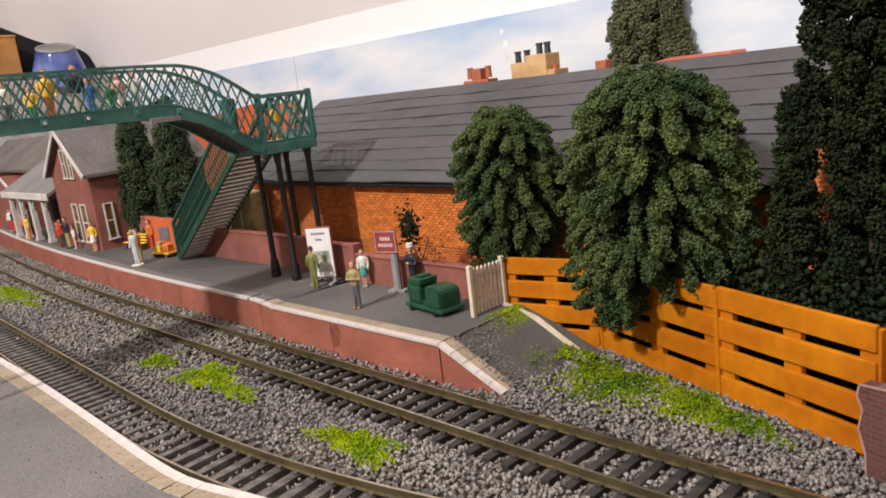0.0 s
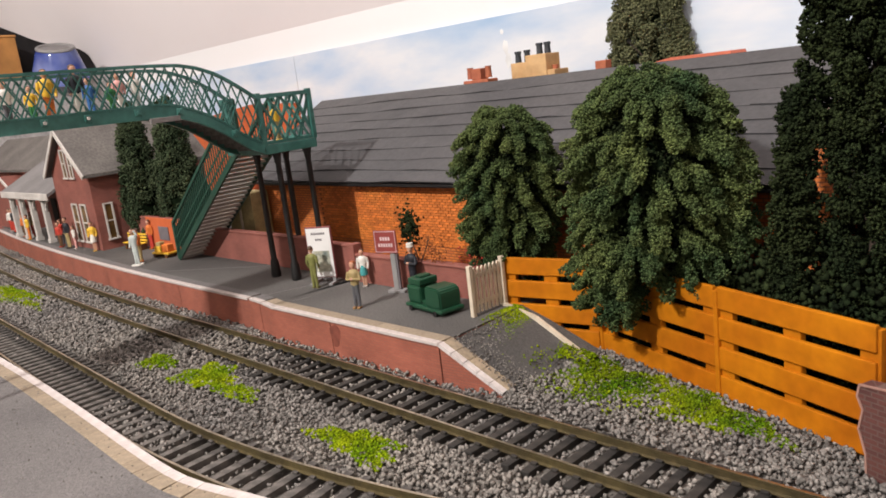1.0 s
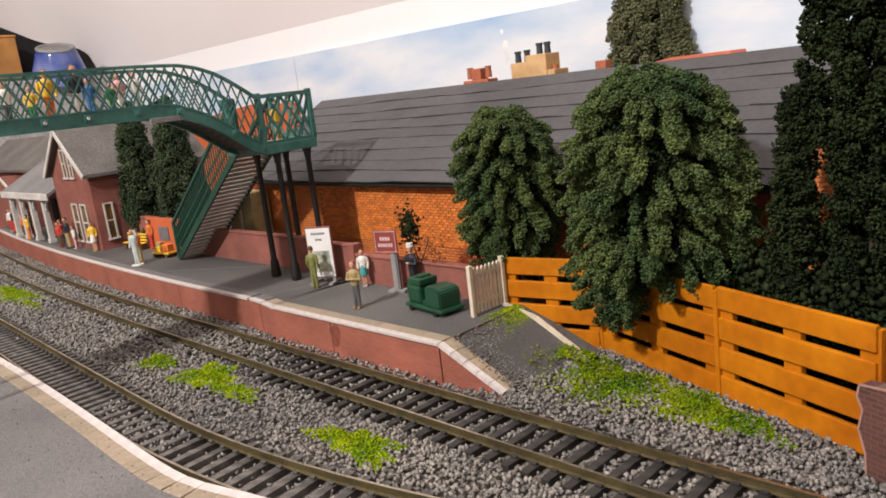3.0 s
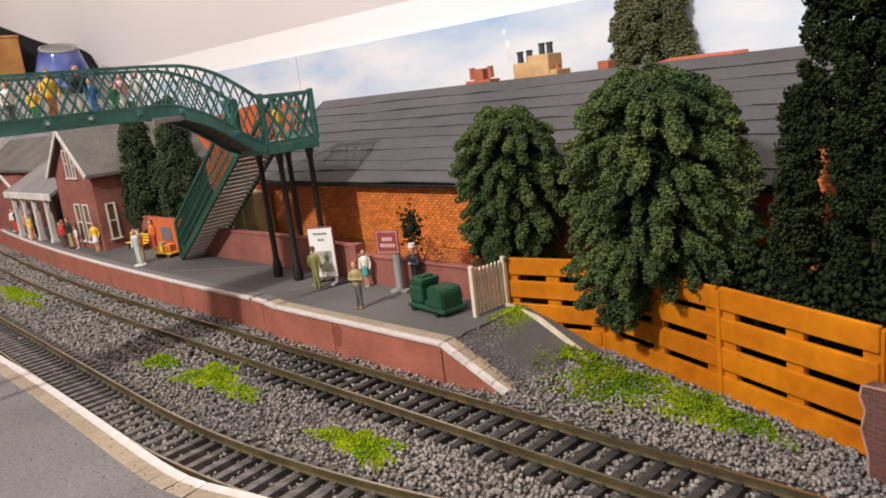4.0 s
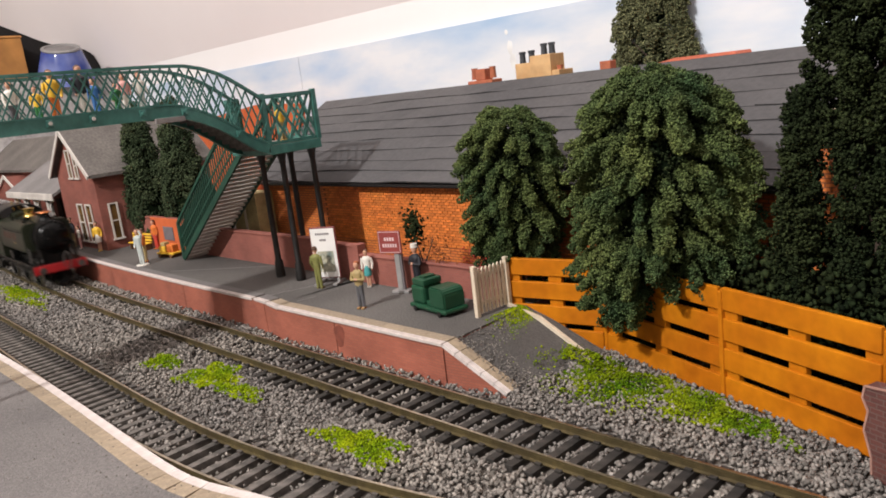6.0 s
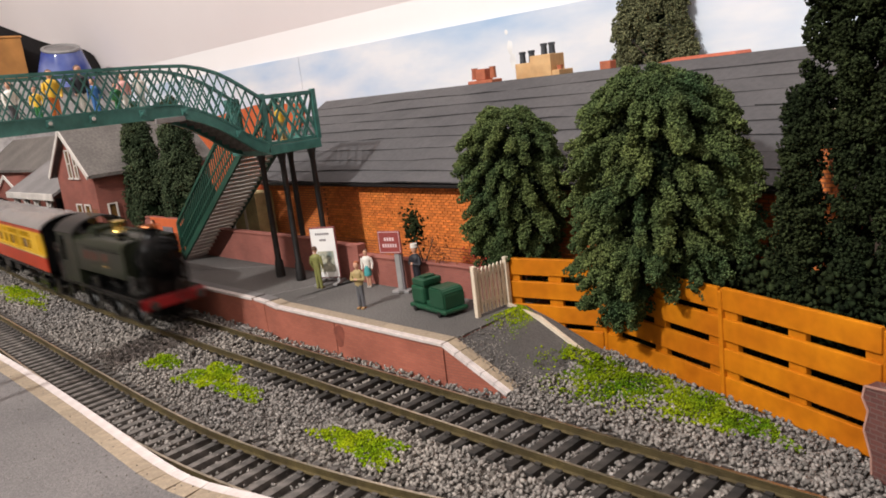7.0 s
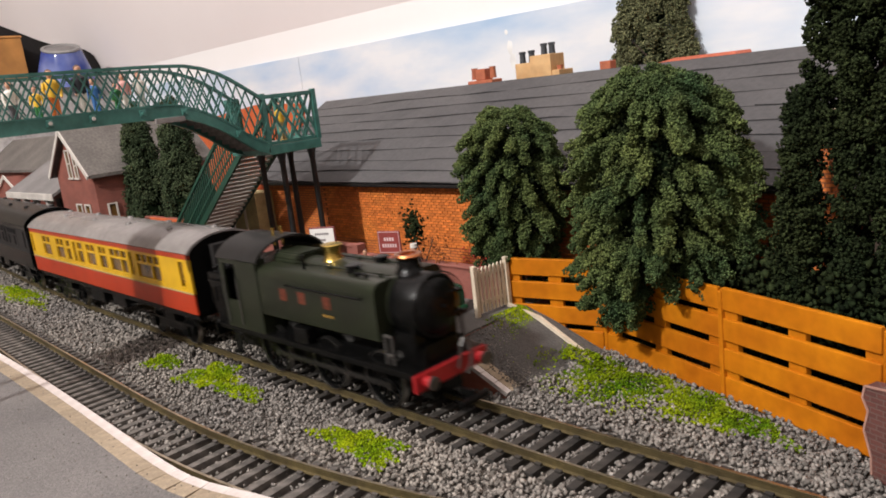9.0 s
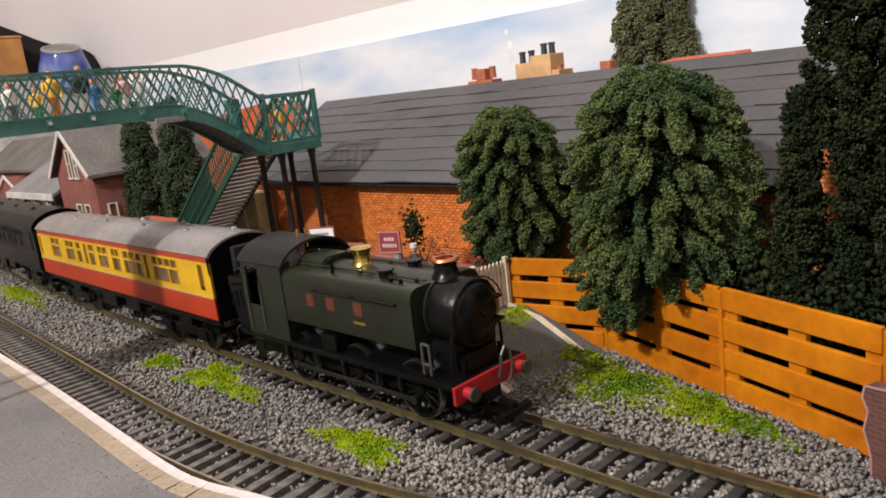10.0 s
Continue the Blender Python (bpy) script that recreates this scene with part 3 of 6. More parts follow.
# ---- fence ----
def fence():
    ends = [((-27, 71.3), (9.8, 78.4), 9.0, -2.6), ((10.6, 78.6), (61.2, 61.4), -3.4, -3.4), ((62.0, 61.2), (108.4, 44.6), -3.4, -3.4)]
    rng = random.Random(2)
    for (a, b, za, zb) in ends:
        a, b = Vector((*a, 0)), Vector((*b, 0))
        d = (b - a)
        L = d.length
        ang = math.degrees(math.atan2(d.y, d.x))
        f = thing("fence_panel", M(a.x, a.y, 0, 0, 0, ang), "orange varnished timber fence panel with wide horizontal boards", "fence", "fence panels along the lineside")
        top = 29.8 if za > 0 else 30.8
        rows = 4
        gap = 2.3
        full = top + 3.4
        bh = (full - gap * (rows - 1)) / rows
        for i in range(rows):
            z1 = top - i * (bh + gap)
            z0 = z1 - bh
            bm = bmesh.new()
            box(bm, 0.3, L - 0.3, 0, 1.6, z0, z1, 0.35)
            if za > 0:
                if z1 < za - 1:
                    bm.free()
                    x_from = L * min(1, max(0.0, (za - z1 + 1) / (za - zb)))
                    bm = bmesh.new()
                    box(bm, x_from, L - 0.3, 0, 1.6, z0, z1, 0.35)
            part("board", bm, M_FENCE, f, m=M(0, rng.uniform(-0.1, 0.1), rng.uniform(-0.15, 0.15), 0, rng.uniform(-0.15, 0.15), 0))
        for x in (0.05, 0.51, 0.955):
            w = 5.4
            bm = bmesh.new()
            low = -3.4 if za < 0 else (za + (zb - za) * x - 1)
            box(bm, L * x - w / 2, L * x + w / 2, 0.9, 3.0, low, top - 1.0, 0.25)
            part("upright", bm, M_FENCE, f)
        if za < 0:
            bm = bmesh.new()
            box(bm, -0.9, 0.7, -0.5, 2.6, -3.4, top - 1.0, 0.3)
            part("post", bm, M_FENCE, f)


fence()


# ---- trees ----
def tree(name, x, y, z0, h, rx, ry, material, label, seed, n_big, n_sub, n_leaf, size, base=0.2, lump=9.0, sub=3.2, pointed=0.0, core=0.72, droop=0.5, group="", wide=0.36):
    """A crown of drooping foam lumps, each of many clumps of fine leaves, on a tapered trunk."""
    rng = np.random.default_rng(seed)
    t = thing(name, M(x, y, z0), label, "tree", group)
    bm = bmesh.new()
    bar(bm, (0, 0, 0), (0.5, 0, h * 0.45), 2.0, 8, 1.2)
    bar(bm, (0.5, 0, h * 0.45), (0, 0.4, h * 0.85), 1.2, 8, 0.4)
    for i in range(16):
        a = rng.uniform(0, 6.28)
        z = h * rng.uniform(0.2, 0.75)
        bar(bm, (0, 0, z), (rx * 0.6 * math.cos(a), ry * 0.6 * math.sin(a), z + h * 0.10), 0.6, 5, 0.2)
    part("trunk", bm, M_BARK, t)

    def radius(f):
        if pointed:
            return (1 - f) ** pointed * min(1.0, 0.7 + f * 3.0)
        if f < wide:
            return 0.78 + 0.22 * f / wide
        return max(0.0, 1 - ((f - wide) / (1 - wide)) ** 3.0) ** 0.45
    bm = bmesh.new()
    prof = [(0.05, h * (base + 0.03))]
    for i in range(1, 10):
        f = i / 10
        prof.append((core * radius(f), h * (base + (1 - base) * f) - 1.5))
    prof.append((0.05, h * 0.95))
    lathe(bm, prof, 20, Matrix.Diagonal((rx, ry, 1, 1)))
    for v in bm.verts:
        v.co += noise.noise_vector(v.co * 0.12) * 2.5
    part("inner_foliage", bm, M_CORE, t, "inner foliage core, near black to paint the shade in the gaps")
    pts, sz = [], []
    golden = 2.39996
    for i in range(n_big):
        f = ((i + 0.5) / n_big) ** 0.92
        a = i * golden + rng.uniform(-0.35, 0.35)
        out = np.array([math.cos(a), math.sin(a), 0.0])
        r = radius(f) * rng.uniform(0.70, 0.92)
        R = lump * rng.uniform(0.75, 1.25) * (1 - 0.5 * f * bool(pointed))
        c = np.array([rx * r * out[0], ry * r * out[1], h * (base + (1 - base) * f) - R * 0.55])
        for j in range(n_sub):
            d = rng.normal(size=3) + out * 0.9 + np.array([0, 0, 0.35])
            d /= np.linalg.norm(d)
            q = c + d * R * np.array([0.92, 0.92, 0.9]) * rng.uniform(0.5, 1.08)
            q[2] -= droop * R * rng.uniform(0, 1) ** 2
            rs = sub * rng.uniform(0.6, 1.25)
            e = rng.normal(size=(n_leaf, 3))
            e /= np.linalg.norm(e, axis=1)[:, None]
            e *= (rs * rng.uniform(0.35, 1.0, n_leaf) ** 0.5)[:, None]
            e[:, 2] *= 1.15
            pts.append(q + e)
            sz.append(rng.uniform(0.6, 1.3, n_leaf) * size)
    grains("crown", np.concatenate(pts), np.concatenate(sz), material, seed, parent=t, shape="tuft", squash=0.9)
    return t


def crown_of_fronds(t, material, seed, centre, rx, ry, z0, z1, table, n, reach, droop, sub, n_leaf, size, clusters=8, lobe=None):
    """Foam foliage in overlapping fronds: each springs from inside, arches out and ends in a drooping tip (or a rising one, droop < 0)."""
    rng = np.random.default_rng(seed)
    fs, rs = [q[0] for q in table], [q[1] for q in table]
    pts, sz = [], []
    for i in range(n + (lobe[3] if lobe else 0)):
        a = 2 * math.pi * ((i * 0.7548777) % 1.0) + rng.uniform(-0.3, 0.3)
        f = min(1.0, ((i * 0.5698403) % 1.0) * 1.02)
        lower = 0.0
        if i >= n:
            a, f = lobe[0] + rng.uniform(-1, 1) * lobe[1], rng.uniform(0.0, 0.22)
            lower = lobe[2] * rng.uniform(0.1, 1.0)
        r = np.interp(f, fs, rs) * rng.uniform(0.84, 1.06)
        tip = z0 + (z1 - z0) * f - lower
        d = droop * rng.uniform(0.6, 1.4) * (1 - 0.55 * f)
        side = np.array([-math.sin(a), math.cos(a)]) * rng.uniform(-3, 3)
        for j in range(clusters):
            u = (j + 0.6) / clusters
            k = r * (1 - reach + reach * u ** 0.75)
            c = np.array([centre[0] + rx * k * math.cos(a) + side[0] * u * u, centre[1] + ry * k * math.sin(a) + side[1] * u * u, tip + d * (1 - u * u)])
            w = sub * rng.uniform(0.7, 1.25) * (1.1 - 0.35 * u)
            e = rng.normal(size=(n_leaf, 3))
            e /= np.linalg.norm(e, axis=1)[:, None]
            e *= (w * rng.uniform(0.2, 1.0, n_leaf) ** 0.45)[:, None]
            e[:, 2] *= 0.85
            pts.append(c + e)
            sz.append(rng.uniform(0.55, 1.3, n_leaf) * size)
    grains("crown", np.concatenate(pts), np.concatenate(sz), material, seed, parent=t, shape="tuft", squash=0.9)


def limbs(t, h, rx, ry, seed, n=16):
    rng = np.random.default_rng(seed)
    bm = bmesh.new()
    bar(bm, (0, 0, 0), (0.5, 0, h * 0.45), 2.0, 8, 1.2)
    bar(bm, (0.5, 0, h * 0.45), (0, 0.4, h * 0.85), 1.2, 8, 0.4)
    for i in range(n):
        a = rng.uniform(0, 6.28)
        z = h * rng.uniform(0.2, 0.75)
        bar(bm, (0, 0, z), (rx * 0.6 * math.cos(a), ry * 0.6 * math.sin(a), z + h * 0.10), 0.6, 5, 0.2)
    part("trunk", bm, M_BARK, t)


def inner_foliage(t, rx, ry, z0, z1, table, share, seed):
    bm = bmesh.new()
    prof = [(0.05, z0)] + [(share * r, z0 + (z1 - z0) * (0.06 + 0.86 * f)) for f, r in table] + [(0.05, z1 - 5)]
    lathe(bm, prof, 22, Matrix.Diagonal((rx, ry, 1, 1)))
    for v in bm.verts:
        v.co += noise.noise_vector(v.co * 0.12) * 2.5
    core = part("inner_foliage", bm, M_CORE, t, "inner foliage core, near black to paint the shade in the gaps")
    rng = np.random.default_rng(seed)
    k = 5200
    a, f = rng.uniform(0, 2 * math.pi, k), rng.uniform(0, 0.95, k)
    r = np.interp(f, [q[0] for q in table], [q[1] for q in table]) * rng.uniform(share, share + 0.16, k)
    # inner leaves take the dark conifer colour to paint shade inside the crown
    grains("inner_leaves", np.stack([rx * r * np.cos(a), ry * r * np.sin(a), z0 + (z1 - z0) * f], 1), rng.uniform(0.9, 1.8, k), M_LEAF_B, seed + 1, "inner leaves with shade put in as a darker leaf colour", parent=core, shape="tuft")


def broadleaf_tree(x, y, h, rx, ry, z0, table, label, seed, n, lobe=None):
    t = thing("broadleaf_tree", M(x, y, -3), label, "tree")
    limbs(t, h, rx, ry, seed)
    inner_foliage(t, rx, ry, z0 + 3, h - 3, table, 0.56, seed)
    crown_of_fronds(t, M_LEAF_A, seed, (0, 0), rx, ry, z0, h - 2.5, table, n, 0.6, 7.5, 2.5, 74, 0.80, lobe=lobe)


broadleaf_tree(-33, 86, 86, 21.5, 20, 27, [(0, 0.66), (0.12, 0.9), (0.3, 1.0), (0.66, 1.0), (0.82, 0.95), (0.93, 0.80), (1, 0.50)],
               "bushy blue-green model tree with drooping foam foliage beside the fence", 21, 165, (-1.9, 0.5, 8, 12))
broadleaf_tree(35.2, 77, 95, 32.5, 25, 28, [(0, 0.80), (0.12, 1.0), (0.35, 1.0), (0.58, 0.97), (0.76, 0.88), (0.89, 0.76), (0.96, 0.62), (1, 0.48)],
               "large spreading blue-green model tree overhanging the fence", 22, 285, (-2.05, 0.6, 17, 34))


def tall_conifer():
    """A clump of upright spires with gaps between them."""
    t = thing("conifer_tree", M(100, 72, -3), "tall dark green conifer model tree behind the fence", "tree")
    limbs(t, 120, 9, 9, 23)
    k = 0
    for dx, dy, r, low, top, n in ((-18.5, -2, 7.4, 4, 88, 85), (0, -3, 9.5, 4, 185, 180), (-9, 0, 8.0, 76, 146, 70), (-1, 9, 7, 4, 130, 50),
                                   (13, -5, 12, 4, 205, 190), (26, 2, 14, 4, 205, 120), (-9, 3, 7, 4, 52, 40), (9, 11, 10, 4, 150, 80)):
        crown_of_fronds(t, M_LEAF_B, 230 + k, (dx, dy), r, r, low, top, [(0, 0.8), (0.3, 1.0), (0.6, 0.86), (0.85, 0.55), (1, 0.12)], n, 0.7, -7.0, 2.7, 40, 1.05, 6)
        k += 1


tall_conifer()
tree("conifer_tree", -369, 85, 11, 98, 24, 15, M_LEAF_D, "dark green conical model conifer behind the platform stairs", 24, 80, 11, 30, 1.5, pointed=0.6, base=0.02, lump=6, core=0.8, group="conifers behind the platform")
tree("conifer_tree", -327, 93, 11, 98, 22, 15, M_LEAF_D, "dark green conical model conifer behind the platform stairs", 25, 80, 11, 30, 1.5, pointed=0.6, base=0.02, lump=6, core=0.8, group="conifers behind the platform")


def undergrowth():
    """Scrub added behind the fence, dark to stand in for tree shade there."""
    rng = np.random.default_rng(91)
    n = 9000
    u = rng.uniform(-0.05, 1.05, n)
    x, y = -24 + 134 * u, 84 - 28 * np.clip(u - 0.22, 0, 1) * 1.35 + rng.uniform(0, 16, n)
    z = rng.uniform(-3, 22, n) * rng.uniform(0.4, 1, n) + np.where(u > 0.5, rng.uniform(0, 26, n), 0)
    grains("undergrowth", np.stack([x, y + 1, z], 1), rng.uniform(1.4, 3.0, n), M_LEAF_B, 92, "added dark green scrub standing in for tree shade behind the fence", category="undergrowth", shape="leaf")


undergrowth()


def brick_stack():
    """Brick chimney breast standing among the conifer's branches."""
    c = thing("brick_chimney", M(78.5, 97, -5), "orange brick chimney half hidden behind the dark conifer", "chimney")
    bm = bmesh.new()
    box(bm, -4, 4, -3, 3, 0, 80, 0.4)
    part("shaft", bm, M_SHED, c)
    bm = bmesh.new()
    box(bm, -4.5, 4.5, -3.5, 3.5, 80, 82, 0.4)
    part("cap", bm, M_COPING, c)


brick_stack()


def ramp_grit():
    """Loose chippings and moss on the ramp end."""
    rng = np.random.default_rng(95)
    n = 2600
    x, y = rng.uniform(-20, 8, n), rng.uniform(33, 70, n)
    z = 11.4 - (x + 20.4) * 14.4 / 26.4 + 0.2
    w = rng.uniform(0, 1, n) < 0.25 + 0.75 * (x + 20) / 28
    grains("ramp_grit", np.stack([x, y, np.maximum(z, -3.6)], 1)[w], rng.uniform(0.3, 0.85, w.sum()), M_STONE, 96, "loose grey grit scattered over the platform ramp", category="grit")
    n = 3600
    x, y = rng.uniform(-24, 16, n), 71.5 - np.abs(rng.normal(0, 8, n))
    z = 11.4 - np.maximum(x + 20.4, 0) * 14.4 / 26.4 + 0.25
    grains("ramp_moss", np.stack([x, y, np.maximum(z, -3.2)], 1), rng.uniform(0.4, 1.0, n), M_GRASS, 97, "yellow-green moss specks on the platform ramp", category="moss", shape="leaf")


ramp_grit()


# ---- backdrop ----
def sky_mat():
    m = bpy.data.materials.new("printed_sky")
    m.use_nodes = True
    n, l = m.node_tree.nodes, m.node_tree.links
    b = n["Principled BSDF"]
    b.inputs["Roughness"].default_value = 0.35
    co = n.new("ShaderNodeTexCoord")
    mp = n.new("ShaderNodeMapping")
    mp.inputs["Scale"].default_value = (7, 7, 22)
    l.new(co.outputs["Object"], mp.inputs[0])
    no = n.new("ShaderNodeTexNoise")
    no.inputs["Scale"].default_value, no.inputs["Detail"].default_value = 1.0, 5
    l.new(mp.outputs[0], no.inputs["Vector"])
    r = n.new("ShaderNodeValToRGB")
    r.color_ramp.elements[0].position, r.color_ramp.elements[0].color = 0.36, (0.36, 0.50, 0.69, 1)
    r.color_ramp.elements[1].position, r.color_ramp.elements[1].color = 0.60, (0.72, 0.735, 0.77, 1)
    l.new(no.outputs["Fac"], r.inputs[0])
    l.new(r.outputs[0], b.inputs["Base Color"])
    return m


M_SKY = sky_mat()
M_BUFF = mat("buff_brick", (0.62, 0.40, 0.20), 0.8, vary=0.15, scale=200, second=(0.50, 0.29, 0.13), mix_scale=60)
M_POT = mat("dark_pot", (0.045, 0.05, 0.06), 0.6)
M_REDBRICK = mat("red_brick_far", (0.42, 0.13, 0.06), 0.8, vary=0.2, scale=250, second=(0.34, 0.10, 0.06), mix_scale=50)
M_ORANGE = mat("orange_render", (0.52, 0.115, 0.035), 0.8, vary=0.08, scale=200, second=(0.46, 0.095, 0.03), mix_scale=30)
M_REDROOF = mat("red_tile", (0.62, 0.16, 0.09), 0.7, vary=0.12, scale=300)


WHITE_PATCH = ((-202.9, 128.8), (-200.5, 117.8), (-198.6, 108.1))


def backdrop():
    joints = [-1500, -760, -464, 140, 700]
    for a, b in zip(joints, joints[1:]):
        bm = bmesh.new()
        box(bm, a + 0.4, b - 0.4, 296.5, 298.5, -6, 140, 0.2)
        tagged(part("backdrop", bm, M_SKY), "printed blue sky and white cloud backscene sheet", "backdrop", kind="structure")
    rng = random.Random(8)
    # three small ragged white patches set just in front of the sky sheet
    for cx, cz, rx, rz in ((WHITE_PATCH[0][0], WHITE_PATCH[0][1], 1.9, 1.9), (WHITE_PATCH[1][0], WHITE_PATCH[1][1], 2.6, 5.4), (WHITE_PATCH[2][0], WHITE_PATCH[2][1], 3.0, 6.0)):
        bm = bmesh.new()
        prism(bm, [(cx + rx * rng.uniform(0.7, 1.15) * math.cos(q), cz + rz * rng.uniform(0.75, 1.1) * math.sin(q)) for q in np.linspace(0, 2 * math.pi, 15)[:-1]], "y", 296.2, 296.6)
        tagged(part("paint_splash", bm, mat("bare_white", (0.9, 0.9, 0.9), 0.5, vary=0.03), None), "ragged white patch on the printed sky sheet", "paint splash", "splashes on the backscene")
    # distant houses, trees standing behind the shed
    c = thing("chimney_stack", M(-122, 232, -6), "buff brick chimney stack with dark pots behind the shed roof", "chimney", "chimneys behind the shed")
    bm = bmesh.new()
    box(bm, -19, -5.5, -5, 5, 0, 110, 0.4)
    part("chimney_shaft", bm, M_BUFF, c)
    bm = bmesh.new()
    box(bm, -6, 9, -7, 7, 0, 113.5, 0.4)
    box(bm, -3, 14, -6, 8, 0, 104, 0.4)
    part("chimney_shaft", bm, M_BUFF, c)
    for x, z in ((-16.5, 109.8), (-9.5, 110), (0, 113), (5.8, 113)):
        bm = bmesh.new()
        lathe(bm, [(2.0, 0), (1.7, 5.4), (2.1, 5.6), (2.1, 7)], 10, Matrix.Translation((x, 0, z)))
        part("chimney_pot", bm, M_POT, c, "dark blue-black clay pot", smooth=True)
    bm = bmesh.new()
    lathe(bm, [(1.9, 0), (1.6, 5), (2.0, 7)], 10, Matrix.Translation((12, -2, 99.5)))
    part("chimney_pot", bm, M_REDBRICK, c, "small red clay pot", smooth=True)
    c = thing("chimney_stack", M(-171, 232, -6), "red brick chimney stack behind the shed roof", "chimney", "chimneys behind the shed")
    bm = bmesh.new()
    box(bm, -10.5, 10.5, -5, 5, 0, 103, 0.5)
    box(bm, -4, 4, -4, 4, 103, 110, 0.5)
    part("chimney_shaft", bm, M_REDBRICK, c)
    for x in (-8, 7.5):
        bm = bmesh.new()
        lathe(bm, [(2.2, 0), (1.9, 6), (2.2, 7.2)], 10, Matrix.Translation((x, 0, 103.7)))
        part("chimney_pot", bm, M_REDBRICK, c, smooth=True)
    c = thing("chimney_stack", M(-79, 232, -13.5), "small red brick chimney beside a tall conifer", "chimney", "chimneys behind the shed")
    bm = bmesh.new()
    box(bm, -3.5, 3.5, -3, 3, 0, 113, 0.4)
    part("chimney_shaft", bm, M_REDBRICK, c)
    # low house with a red tiled roof behind the shed
    h = thing("terraced_house", M(-26, 240, -12.4), "pale house with a red tiled ridge behind the shed", "house")
    bm = bmesh.new()
    box(bm, -40, 60, -8, 25, 0, 104, 0.5)
    part("wall", bm, M_CREAM, h)
    bm = bmesh.new()
    prism(bm, [(-42, 104.1), (22, 104.1), (20, 109), (-12, 109)], "y", -10, 8)
    part("roof", bm, M_REDROOF, h, "red tiled roof")
    tree("background_tree", -81, 287.5, -6, 190, 42, 6.5, M_LEAF_C, "tall olive-brown conifer standing behind the shed roof", 31, 170, 11, 36, 1.5, pointed=0.75, base=0.3, lump=7.0, sub=3.4, core=0.3)


backdrop()


def end_building():
    b = thing("rendered_building", M(0, 0, 0), "plain orange-red building behind the footbridge", "building")
    bm = bmesh.new()
    prism(bm, [(-620, -6), (-374, -6), (-374, 96), (-440, 99), (-600, 86), (-620, 84)], "y", 226, 232)
    part("wall", bm, M_ORANGE, b)


end_building()

# ---- footbridge ----
M_MESH = mat("dark_mesh", (0.012, 0.05, 0.03), 0.6, vary=0.5, scale=500)
RAIL_Z = [(-140, 118), (2, 118), (17, 117.4), (25, 115.8), (32, 113.4), (38, 110.2), (44, 106.3), (49, 102.8), (53.5, 99.6)]
UNDER_Z = [(-140, 97), (5, 97.0), (12, 96.3), (20, 93.6), (28, 90), (35, 85.6), (41, 81.2), (46, 77.6), (53.5, 74.6)]


def along(table, y):
    for (a, za), (b, zb) in zip(table, table[1:]):
        if y <= b:
            return za + (zb - za) * (y - a) / (b - a)
    return table[-1][1]


def lattice(parent, x, ya, yb, lo, hi, step, w=0.56, t=0.5):
    """Crossed diagonal flats between two curves over y, in the plane of x: one piece a bar."""
    y = ya
    while y < yb - 0.1:
        for d in (1, -1):
            pts = []
            for i in range(5):
                yy = y + step * 2 * i / 4
                if yy > yb:
                    break
                g = i / 4 if d > 0 else 1 - i / 4
                pts.append((x + 0.35 * d, yy, lo(yy) + (hi(yy) - lo(yy)) * g))
            if len(pts) > 1:
                part("lattice_bar", sweep(bmesh.new(), pts, w, t), M_GREEN, parent)
        y += step


